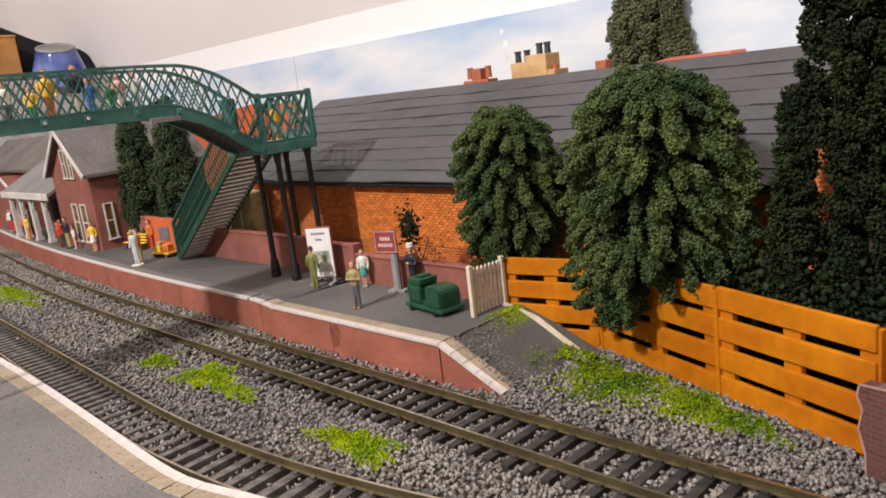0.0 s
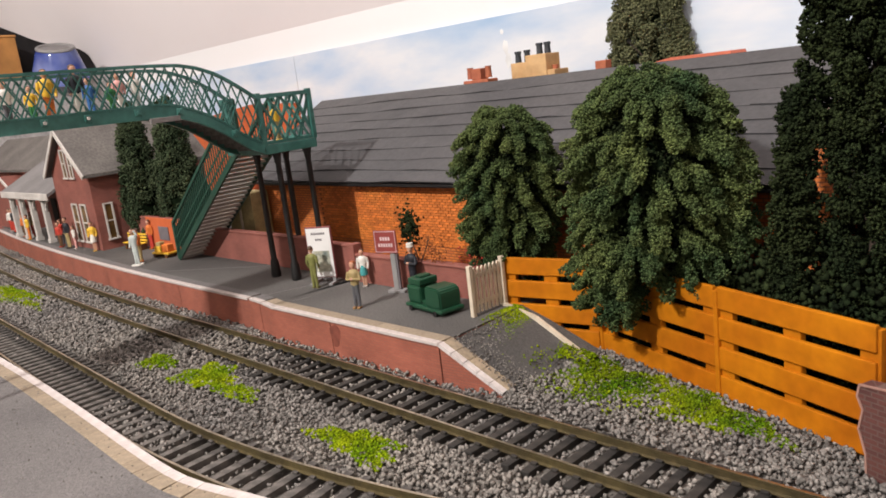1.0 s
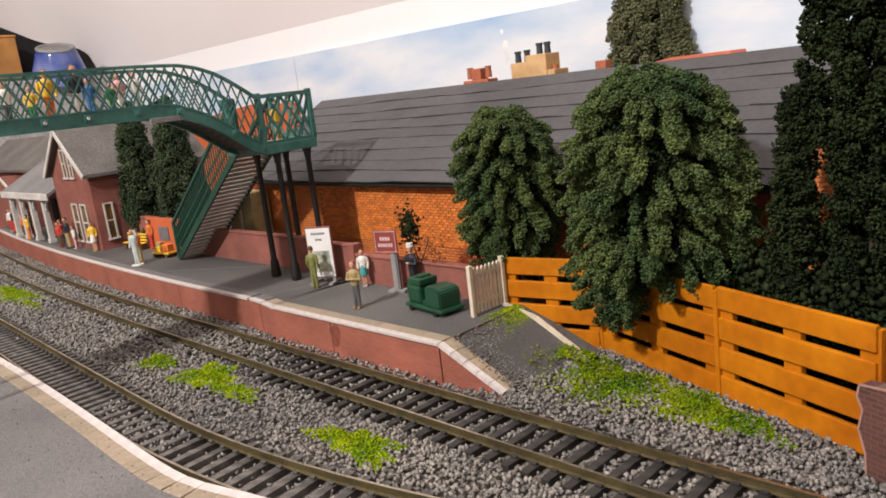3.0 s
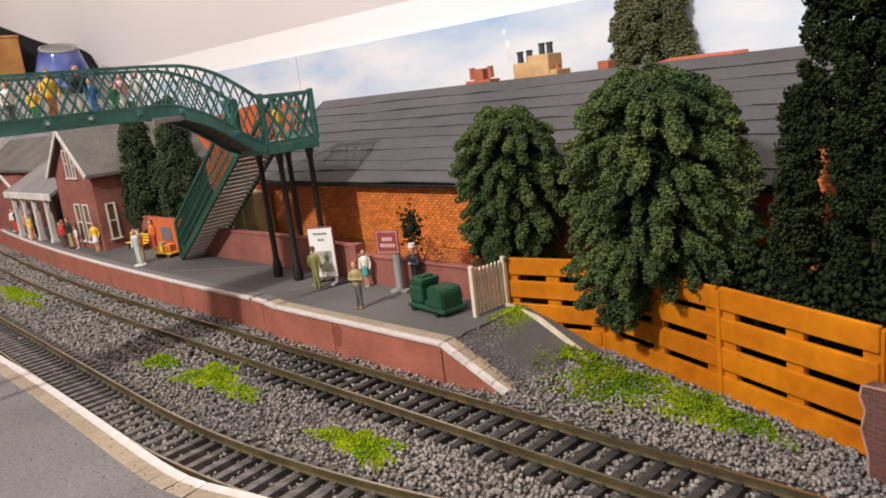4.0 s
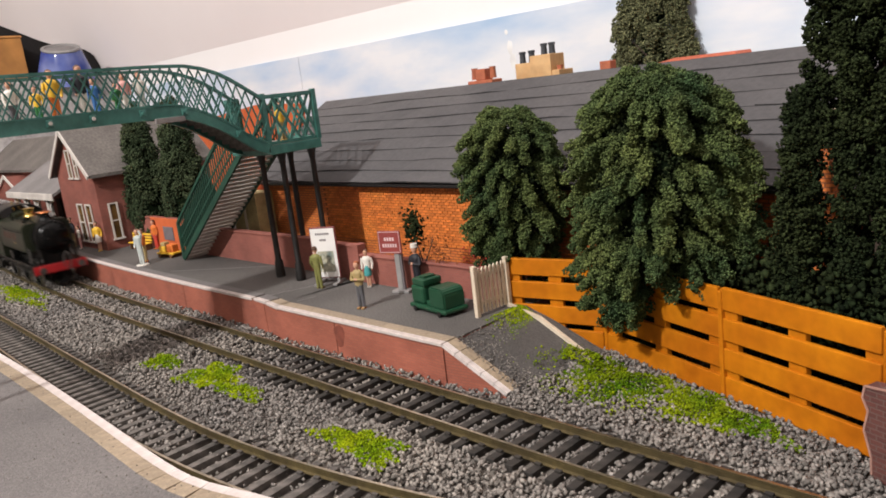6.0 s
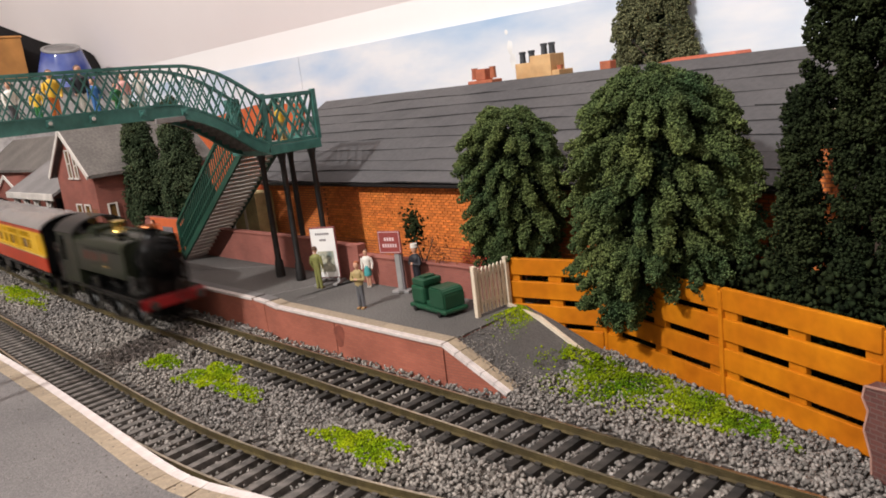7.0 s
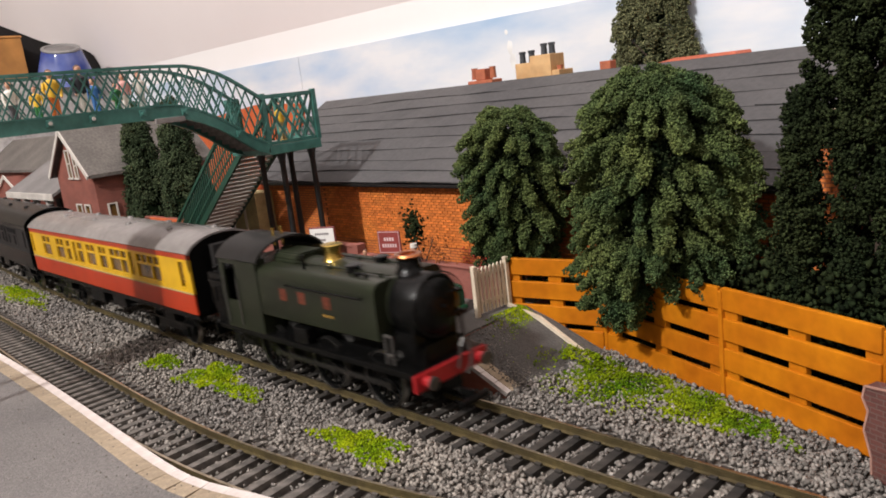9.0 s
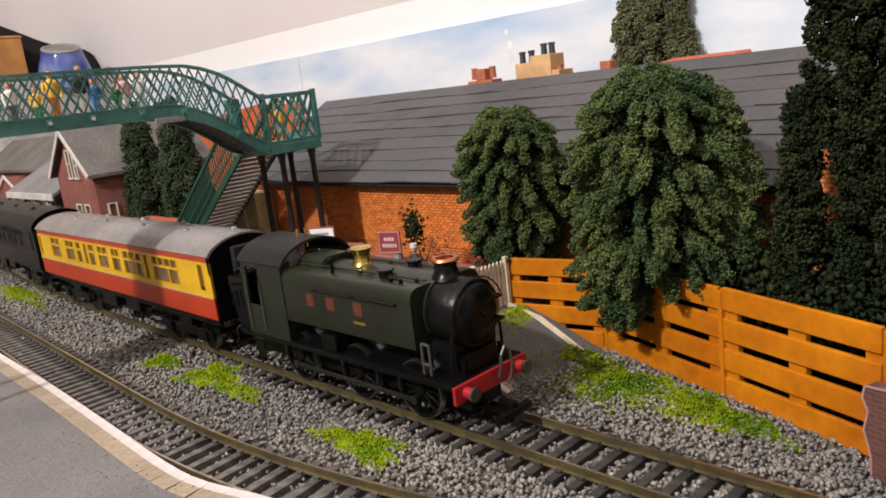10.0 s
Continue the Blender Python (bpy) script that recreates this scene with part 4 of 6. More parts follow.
def footbridge():
    f = thing("footbridge", M(0, 0, 0), "green latticed station footbridge on black iron columns", "footbridge")
    ys = [-140 + 8 * i for i in range(18)] + [5 + 2.5 * i for i in range(20)]
    lo = lambda y: along(UNDER_Z, y) + 5.2
    hi = lambda y: along(RAIL_Z, y) - 0.6
    for x in (-149.5, -173):
        for nm, tab, o, w, t in (("top_rail", RAIL_Z, 0, 1.3, 1.8), ("side_girder", UNDER_Z, 2.6, 4.6, 1.2), ("upper_flange", UNDER_Z, 5.2, 0.7, 2.0), ("lower_flange", UNDER_Z, 0.0, 0.6, 2.2)):
            part(nm, sweep(bmesh.new(), [(x, y, along(tab, y) + o) for y in ys], w, t), M_GREEN, f)
        lattice(f, x, -140, 53.4, lo, hi, 4.2)
    # rivet plates on the girder
    for y, mt in ((-40, M_WHITEPAINT), (-24, M_WHITEPAINT), (-4, M_GREEN), (14, M_GREEN), (38, M_GREEN)):
        bm = bmesh.new()
        box(bm, -148.85, -148.2, y - 1.4, y + 1.4, along(UNDER_Z, y) + 1.4, along(UNDER_Z, y) + 4.2, 0.3)
        part("rivet_plate", bm, M_GREEN, f)
        bm = bmesh.new()
        bar(bm, (-148.3, y, along(UNDER_Z, y) + 2.8), (-147.7, y, along(UNDER_Z, y) + 2.8), 0.7, 8)
        part("bolt_head", bm, mt, f)
    bm = bmesh.new()
    box(bm, -148.8, -146.8, 0, 13, 96.2, 98.4, 0.2)
    part("joint_clip", bm, M_ROOFGREY, f, "grey plastic joint clip", m=M(0, 0, -1.5))
    bm = bmesh.new()
    box(bm, -172.3, -150.2, -140, 7, 98.2, 99.2)
    part("deck", bm, M_TREAD, f)
    # steps of the arched flight, coloured dark to paint the shade under it
    y = 8.0
    first = None
    while y < 53:
        z = along(UNDER_Z, y) + 2.2
        if first is None:
            bm = bmesh.new()
            prism(bm, [(-1.5, -0.4), (1.5, -0.4), (1.5, 0.4), (-1.1, 0.4), (-1.1, 2.3), (-1.5, 2.3)], "x", -11, 11)
            first = part("tread", bm, M_SLEEPER2, f, m=M(-161.3, y, z))
        else:
            again(first, M(-161.3, y, z))
        y += 3.2
    # landing
    bm = bmesh.new()
    box(bm, -185, -149.6, 53.2, 82.5, 74.2, 78.6, 0.3)
    part("landing", bm, M_GREEN, f)
    bm = bmesh.new()
    box(bm, -184, -150.5, 54, 81.6, 78.6, 79.0)
    part("landing_floor", bm, M_TREAD, f)
    for (a, b) in (((-150.7, 53.5), (-150.7, 82)), ((-150.7, 82), (-184, 82)), ((-184, 53.5), (-174, 53.5))):
        a, b = Vector((*a, 0)), Vector((*b, 0))
        up = Vector((0, 0, 1))
        for z, w, t in ((101, 1.8, 2.0), (79.6, 1.4, 1.6)):
            part("landing_rail", flat_bar(bmesh.new(), a + up * z, b + up * z, w, t), M_GREEN, f)
        n = max(3, round((b - a).length / 7))
        d = (b - a) / n
        for i in range(n):
            p = a + d * max(0, i - 0.25)
            q = a + d * min(n, i + 1.6)
            part("lattice_bar", flat_bar(bmesh.new(), p + up * 80.2, q + up * 100.2, 1.0, 0.6), M_GREEN, f)
            part("lattice_bar", flat_bar(bmesh.new(), p + up * 100.2, q + up * 80.2, 1.0, 0.9), M_GREEN, f)
    for x, y in ((-150.7, 53.5), (-150.7, 82), (-184, 82)):
        bm = bmesh.new()
        box(bm, x - 1.2, x + 1.2, y - 1.2, y + 1.2, 78.6, 102.6, 0.2)
        part("newel", bm, M_GREEN, f)
    # columns
    for x, y, foot in ((-170, 60, TOP), (-152, 60, TOP), (-171, 77.5, TOP), (-152, 77.5, TOP), (-152, -121, 3.0), (-171, -121, 3.0)):
        top = 74.4 if y > 0 else 97.2
        bm = bmesh.new()
        lathe(bm, [(2.3, foot), (2.5, foot + 0.6), (2.5, foot + 2), (2.1, foot + 8), (1.5, foot + 9.5), (1.35, top - 5), (1.6, top - 4.5), (1.7, top - 3), (2.4, top)], 12, Matrix.Translation((x, y, 0)))
        part("column", bm, M_BLACK, f, "black cast-iron column", smooth=True)
    # flight down to the platform
    a, b = Vector((-183, 0, 79.5)), Vector((-275, 0, TOP + 0.9))
    for y in (59.4, 82.0):
        bm = bmesh.new()
        flat_bar(bm, a + Vector((0, y, -1)), b + Vector((0, y, 0.6)), 3.4, 1.2)
        part("stair_string", bm, M_GREEN_SHADE, f, "green stair string")
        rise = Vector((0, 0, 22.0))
        part("handrail", flat_bar(bmesh.new(), a + Vector((0, y, 0)) + rise, b + Vector((0, y, 0)) + rise, 1.6, 1.8), M_GREEN_SHADE, f)
        part("newel", flat_bar(bmesh.new(), b + Vector((0.6, y, 0)), b + Vector((0.6, y, 0)) + rise, 2.4, 1.6, (1, 0, 0)), M_GREEN_SHADE, f)
        part("newel", flat_bar(bmesh.new(), a + Vector((0, y, 0)), a + Vector((0, y, 0)) + rise, 2.0, 1.6, (1, 0, 0)), M_GREEN_SHADE, f)
        n = 36
        one = None
        for i in range(1, n):
            p = a.lerp(b, i / n) + Vector((0, y, 0))
            if one is None:
                one = part("baluster", bar(bmesh.new(), (0, 0, 1), (0, 0, 21.6), 0.42, 5), M_GREEN_SHADE, f, m=M(*p))
            else:
                again(one, M(*p))
        for k in (0.28, 0.55):
            p0, p1 = a.lerp(b, 0.02), b
            part("middle_rail", flat_bar(bmesh.new(), p0 + Vector((0, y, 22 * k)), p1 + Vector((0, y, 22 * k)), 0.8, 0.7), M_GREEN_SHADE, f)
        pan = bmesh.new()
        flat_bar(pan, a.lerp(b, 0.46) + Vector((0, y + 0.9, 11)), b + Vector((0, y + 0.9, 11)), 12.5, 0.3)
        part("mesh_panel", pan, M_MESH, f, "dark green infill panel")
    first = None
    n = 27
    for i in range(n):
        p = a.lerp(b, (i + 0.5) / n)
        m = M(p.x, 70.7, p.z + 0.4)
        if first is None:
            bm = bmesh.new()
            prism(bm, [(-1.6, 0.0), (1.6, 0.0), (1.6, -1.5), (1.1, -1.5), (1.1, -0.5), (-1.6, -0.5)], "y", -10.5, 10.5)
            first = part("stair_tread", bm, M_TREAD, f, "pale grey stair tread", m=m)
        else:
            again(first, m)


footbridge()


# ---- station house ----
M_INTERIOR = mat("dark_interior", (0.010, 0.008, 0.008), 0.8)
M_CANOPY = mat("canopy_lead", (0.19, 0.18, 0.178), 0.7, vary=0.1, scale=200)


def wall_with_gable(bm, x0, x1, ze, za, y0, y1):
    prism(bm, [(x0, TOP - 0.3), (x1, TOP - 0.3), (x1, ze), ((x0 + x1) / 2, za), (x0, ze)], "y", y0, y1)


def station_house(dx, dy, label, rz=0):
    h = thing("station_house", M(-412 + dx, 53 + dy, 0, 0, 0, rz), label, "house", "station buildings")
    w = 35.0
    bm = bmesh.new()
    prism(bm, [(-w, TOP - 0.2), (w, TOP - 0.2), (w, 66), (0, 95), (-w, 66)], "y", 0, 86)
    part("wall", bm, M_HOUSE, h)
    for s in (-1, 1):
        bm = bmesh.new()
        prism(bm, [(0, 98), (0, 95.4), (s * (w + 4), 62.8), (s * (w + 4), 65.2)], "y", -4, 90)
        part("roof", bm, M_SLATE2, h, "weathered grey slate roof slope")
        bm = bmesh.new()
        flat_bar(bm, (0, -4.6, 96.0), (s * (w + 3.6), -4.6, 63.4), 3.0, 1.0, (0, 0, 1))
        part("bargeboard", bm, M_WHITEPAINT, h, "white gable bargeboard")
    def window(x, z0, z1, ww, side=False):
        wn = new("window")
        wn.parent = h
        wn.matrix_basis = M(w + 0.02, x, 0, 0, 0, 90) if side else M(x, 0, 0)
        bm = bmesh.new()
        box(bm, -ww / 2, ww / 2, -0.35, 0.3, z0, z1)
        part("pane", bm, M_GLASSDARK, wn)
        bm = bmesh.new()
        for a, b in ((-ww / 2, -ww / 2 + 1.3), (ww / 2 - 1.3, ww / 2)):
            box(bm, a, b, -1.0, -0.3, z0, z1, 0.1)
        box(bm, -ww / 2 + 1.3, ww / 2 - 1.3, -0.9, -0.3, z1 - 1, z1, 0.1)
        box(bm, -ww / 2 + 1.3, ww / 2 - 1.3, -0.8, -0.3, (z0 + z1) / 2 - 0.4, (z0 + z1) / 2 + 0.4)
        part("window_frame", bm, M_WHITEPAINT, wn, "white window frame")
        bm = bmesh.new()
        box(bm, -ww / 2 - 0.8, ww / 2 + 0.8, -1.6, -0.3, z0 - 1.2, z0, 0.15)
        part("window_sill", bm, M_WHITEPAINT, wn)
    window(-4, 63, 83, 8)
    window(8, 63, 80, 7)
    window(-1, 17, 44, 11)
    window(15, 17, 44, 11)
    window(9, 19, 44, 7, True)
    return h


station_house(0, 0, "red brick station house with white bargeboards and grey slates")

def station_wing():
    """Long wing whose slate slope faces the track."""
    g = thing("station_wing", M(0, 0, 0), "red brick station wing under a broad grey slate slope", "building", "station buildings")
    bm = bmesh.new()
    prism(bm, [(84, TOP - 0.2), (150, TOP - 0.2), (150, 66), (117, 90), (84, 66)], "x", -760, -449)
    part("wall", bm, M_HOUSE, g)
    for s in (-1, 1):
        bm = bmesh.new()
        prism(bm, [(117, 93), (117, 90.4), (117 + s * 38, 63), (117 + s * 38, 65.4)], "x", -764, -449)
        part("roof", bm, M_SLATE2, g, "weathered grey slate roof slope")
    bm = bmesh.new()
    box(bm, -545, -528, 108, 124, 86, 106, 0.5)
    part("chimney", bm, M_REDBRICK, g, "red brick chimney")
    gable = bmesh.new()
    prism(gable, [(-690, TOP - 0.2), (-588, TOP - 0.2), (-588, 38), (-639, 60), (-690, 38)], "y", 68, 90)
    part("gable_bay", gable, M_HOUSE, g, "projecting red brick gable bay")
    for s in (-1, 1):
        bm = bmesh.new()
        flat_bar(bm, (-639, 66.6, 61), (-639 + s * 54, 66.6, 36.8), 3.0, 1.0)
        part("bargeboard", bm, M_WHITEPAINT, g, "white gable bargeboard")
    for x in (-622, -606):
        bm = bmesh.new()
        box(bm, x - 3.0, x + 3.0, 67.2, 67.9, 18, 34, 0.2)
        part("window", bm, M_WHITEPAINT, g, "white framed window")


station_wing()


def canopy():
    c = thing("platform_canopy", M(0, 0, 0), "pale grey platform canopy on white arched columns beside the station house", "canopy")
    bm = bmesh.new()
    prism(bm, [(47, 51), (86, 72), (86, 70), (47, 48.6)], "x", -566, -449)
    part("roof", bm, M_CANOPY, c)
    bm = bmesh.new()
    box(bm, -565, -449, 46.4, 47.4, 46.2, 51.4, 0.2)
    part("valance", bm, M_WHITEPAINT, c, "white timber valance")
    bm = bmesh.new()
    box(bm, -562, -449, 79.9, 83, TOP - 0.3, 66)
    part("rear_wall", bm, M_HOUSE, c)
    for x in (-555, -530, -504, -474):
        bm = bmesh.new()
        box(bm, x - 2.0, x + 2.0, 49.5, 53.5, TOP, 48.9, 0.3)
        box(bm, x - 2.7, x + 2.7, 48.9, 54.1, TOP, TOP + 3, 0.2)
        part("column", bm, M_WHITEPAINT, c, "white painted column")
        for s in (-1, 1):
            bm = bmesh.new()
            pts = [(x + s * (2.0 + 9 * (1 - math.cos(a))), 37 + 8.5 * math.sin(a)) for a in (0, 0.4, 0.8, 1.2, 1.57)]
            for p, q in zip(pts, pts[1:]):
                flat_bar(bm, (p[0], 51.5, p[1]), (q[0], 51.5, q[1]), 1.6, 1.2)
            part("arch_bracket", bm, M_WHITEPAINT, c)
    # near-black panels on the rear wall stand in for the shade of openings
    for x in (-542, -517, -489):
        bm = bmesh.new()
        box(bm, x - 6, x + 6, 79.2, 79.9, TOP, 40)
        part("doorway", bm, M_INTERIOR, c, "flat dark panel painting the shade of an open doorway")


canopy()


# ---- platform things ----
M_POSTER = mat("poster_white", (0.80, 0.78, 0.76), 0.4, vary=0.04, scale=100)
M_POSTERFRAME = mat("poster_frame", (0.20, 0.05, 0.05), 0.5)
M_POSTERART = mat("poster_picture", (0.18, 0.22, 0.20), 0.5, vary=0.4, scale=600, second=(0.45, 0.42, 0.32), mix_scale=300)
M_SIGNRED = mat("sign_maroon", (0.26, 0.05, 0.045), 0.45, vary=0.06, scale=200)
M_GREYPOST = mat("grey_post", (0.26, 0.25, 0.245), 0.6, vary=0.1, scale=300)
M_PINKEDGE = mat("torn_card", (0.36, 0.20, 0.16), 0.8)
M_INK = mat("dark_print", (0.16, 0.14, 0.15), 0.6)
M_PINKPRINT = mat("pale_print", (0.66, 0.48, 0.48), 0.6)


def poster_board():
    b = thing("poster_board", M(-130.5, 61.5, TOP, 0, 0, 28), "white poster on a dark framed board with concrete feet", "notice board")
    bm = bmesh.new()
    box(bm, -6.6, 6.6, -0.5, 0.5, 3.0, 27.5, 0.2)
    part("board", bm, M_POSTERFRAME, b)
    bm = bmesh.new()
    box(bm, -6.1, 6.1, -0.75, -0.5, 3.5, 26.8, 0.05)
    sheet = part("poster", bm, M_POSTER, b, "white printed poster sheet")
    bm = bmesh.new()
    box(bm, -3.6, 4.6, -0.9, -0.76, 6, 16.0)
    part("picture", bm, M_POSTERART, sheet, "small dark picture")
    for z, w in ((24.3, 3.6), (21.4, 1.7)):
        k = round(w * 2.2)
        for i in range(k):
            c = -w + 2 * w * (i + 0.5) / k
            bm = bmesh.new()
            box(bm, c - w / k * 0.7, c + w / k * 0.7, -0.86, -0.76, z - 0.5, z + 0.5)
            part("print_bar", bm, M_INK, sheet)
    for x in (-5, 5):
        bm = bmesh.new()
        box(bm, x - 1, x + 1, -5, 6, 0, 1.1, 0.2)
        box(bm, x - 0.7, x + 0.7, -0.45, 0.45, 1.1, 3.2)
        part("foot", bm, M_GREYPOST, b, "pale grey concrete foot")


poster_board()


def station_sign():
    s = thing("station_sign", M(-83.5, 65.5, TOP, 0, 0, 18), "maroon station sign on a grey post with concrete base", "sign")
    bm = bmesh.new()
    box(bm, -1.2, 1.2, -0.8, 0.8, 1.2, 17.5, 0.15)
    part("post", bm, M_GREYPOST, s)
    bm = bmesh.new()
    box(bm, 1.3, 2.1, -0.6, 0.9, 1.2, 17, 0.1)
    part("post", bm, M_INK, s, "dark rear post")
    bm = bmesh.new()
    box(bm, -3.8, 4.6, -2.2, 2.4, 0, 1.3, 0.25)
    part("base", bm, M_GREYPOST, s, "pale concrete base")
    bm = bmesh.new()
    box(bm, -8.0, 3.2, -1.4, -0.8, 17.6, 27.6, 0.15)
    p = part("sign_board", bm, M_SIGNRED, s, "maroon sign board with pale border")
    bm = bmesh.new()
    for b in ((-7.5, 2.7, 27.0, 27.2), (-7.5, 2.7, 18.1, 18.3), (-7.5, -7.3, 18.3, 27.0), (2.5, 2.7, 18.3, 27.0)):
        box(bm, b[0], b[1], -1.52, -1.405, b[2], b[3])
    part("border", bm, M_PINKPRINT, p)
    for z, w in ((24.0, 2.6), (21.2, 3.7)):
        k = round(w * 1.55)
        for i in range(k):
            c = -2.4 - w + 2 * w * (i + 0.5) / k
            bm = bmesh.new()
            box(bm, c - w / k * 0.68, c + w / k * 0.68, -1.52, -1.405, z - 0.75, z + 0.75)
            part("print_bar", bm, M_PINKPRINT, p)


station_sign()


def green_seat():
    g = thing("platform_tractor", M(-48.5, 53.5, TOP, 0, 0, -8) @ Matrix.Scale(0.9, 4), "dark green moulded platform luggage tractor beside the gate", "luggage tractor")
    bm = bmesh.new()
    box(bm, -13.5, 13, -6.5, 6.5, 1.2, 3.4, 1.0)
    part("chassis", bm, M_BIN, g)
    bm = bmesh.new()
    box(bm, -12.5, -3, -5.5, 5.5, 3.2, 11.5, 1.4)
    part("rear_box", bm, M_BIN, g)
    bm = bmesh.new()
    box(bm, -11.5, -2.5, -5, 5, 11.3, 14.4, 0.7)
    box(bm, -8.5, -4.5, -3, 3, 14.2, 15.4, 0.4)
    part("seat_top", bm, M_BIN, g)
    bm = bmesh.new()
    pts = [(1.0, 3.2), (11.8, 3.2)] + [(11.8 - 2.6 * (1 - math.cos(a)), 9.5 + 2.6 * math.sin(a)) for a in (0, 0.5, 1.0, 1.57)] + [(1.0 + 2.0 * (1 - math.sin(a)), 9.5 + 2.6 * math.sin(math.pi / 2)) for a in (1.0,)] + [(1.0, 9.8)]
    prism(bm, pts, "y", -5.6, 5.6)
    bmesh.ops.bevel(bm, geom=bm.edges[:], offset=0.6, segments=2, affect="EDGES")
    part("bonnet", bm, M_BIN, g)
    bm = bmesh.new()
    box(bm, -3, 1.2, -4.4, 4.4, 3.2, 5.2, 0.4)
    part("footwell", bm, M_BIN, g)
    for x in (-9, 8.5):
        for y in (-6.0, 6.0):
            bm = bmesh.new()
            bar(bm, (x, y - 0.6, 1.3), (x, y + 0.6, 1.3), 1.3, 12)
            part("wheel", bm, M_BLACK, g)


green_seat()


def gate():
    g = thing("picket_gate", M(-28, 53.5, TOP, 0, 0, 85), "cream painted wooden picket gate at the platform end", "gate")
    L = 16.5
    for x in (0, L):
        bm = bmesh.new()
        box(bm, x - 0.9, x + 0.9, -0.9, 0.9, -0.2, 19.5, 0.25)
        part("gate_post", bm, M_CREAM, g)
    for z in (4.5, 15.0):
        bm = bmesh.new()
        box(bm, 0.9, L - 0.9, 0.3, 1.0, z - 0.7, z + 0.7, 0.1)
        part("rail", bm, M_CREAM, g)
    for i in range(7):
        x = 2.3 + i * 2.0
        bm = bmesh.new()
        prism(bm, [(x - 0.5, 1.0), (x + 0.5, 1.0), (x + 0.5, 17.6), (x, 18.4), (x - 0.5, 17.6)], "y", -0.4, 0.3)
        part("picket", bm, M_CREAM, g)


gate()


def pier():
    p = thing("brick_pier", M(106.5, 37.5, 0, 0, 0, -20), "broken dark red brick wall end beside the fence", "brick wall")
    bm = bmesh.new()
    prism(bm, [(2.2, -5), (40, -5), (40, 23), (0.4, 19), (-0.2, 16), (1.2, 13), (0.2, 8), (2.0, 2)], "y", 0, 4)
    part("wall", bm, M_PIER, p)
    bm = bmesh.new()
    edge = [(40, 23), (0.4, 19), (-0.2, 16), (1.2, 13), (0.2, 8), (2.0, 2), (2.2, -4)]
    for a, b in zip(edge, edge[1:]):
        flat_bar(bm, (a[0], -0.1, a[1]), (b[0], -0.1, b[1]), 0.5, 0.3)
    part("torn_edge", bm, M_PINKEDGE, p, "pale torn card edge")


pier()


# ---- figures: plain painted model figures, one mesh each ----
SKIN = mat("figure_skin", (0.55, 0.30, 0.20), 0.6)
HAIR = mat("figure_hair", (0.10, 0.05, 0.03), 0.6)
PAINT = {k: mat("paint_" + k, c, 0.6, vary=0.15, scale=500) for k, c in dict(
    khaki=(0.20, 0.20, 0.06), tan=(0.36, 0.27, 0.12), grey=(0.10, 0.10, 0.11), white=(0.72, 0.68, 0.62), teal=(0.06, 0.30, 0.30), navy=(0.015, 0.016, 0.022),
    red=(0.50, 0.05, 0.03), orange=(0.65, 0.17, 0.03), yellow=(0.75, 0.45, 0.04), pale=(0.48, 0.52, 0.50), ginger=(0.32, 0.09, 0.03), blue=(0.04, 0.14, 0.36),
    pink=(0.70, 0.36, 0.33), brown=(0.13, 0.065, 0.03), green=(0.03, 0.16, 0.05)).items()}


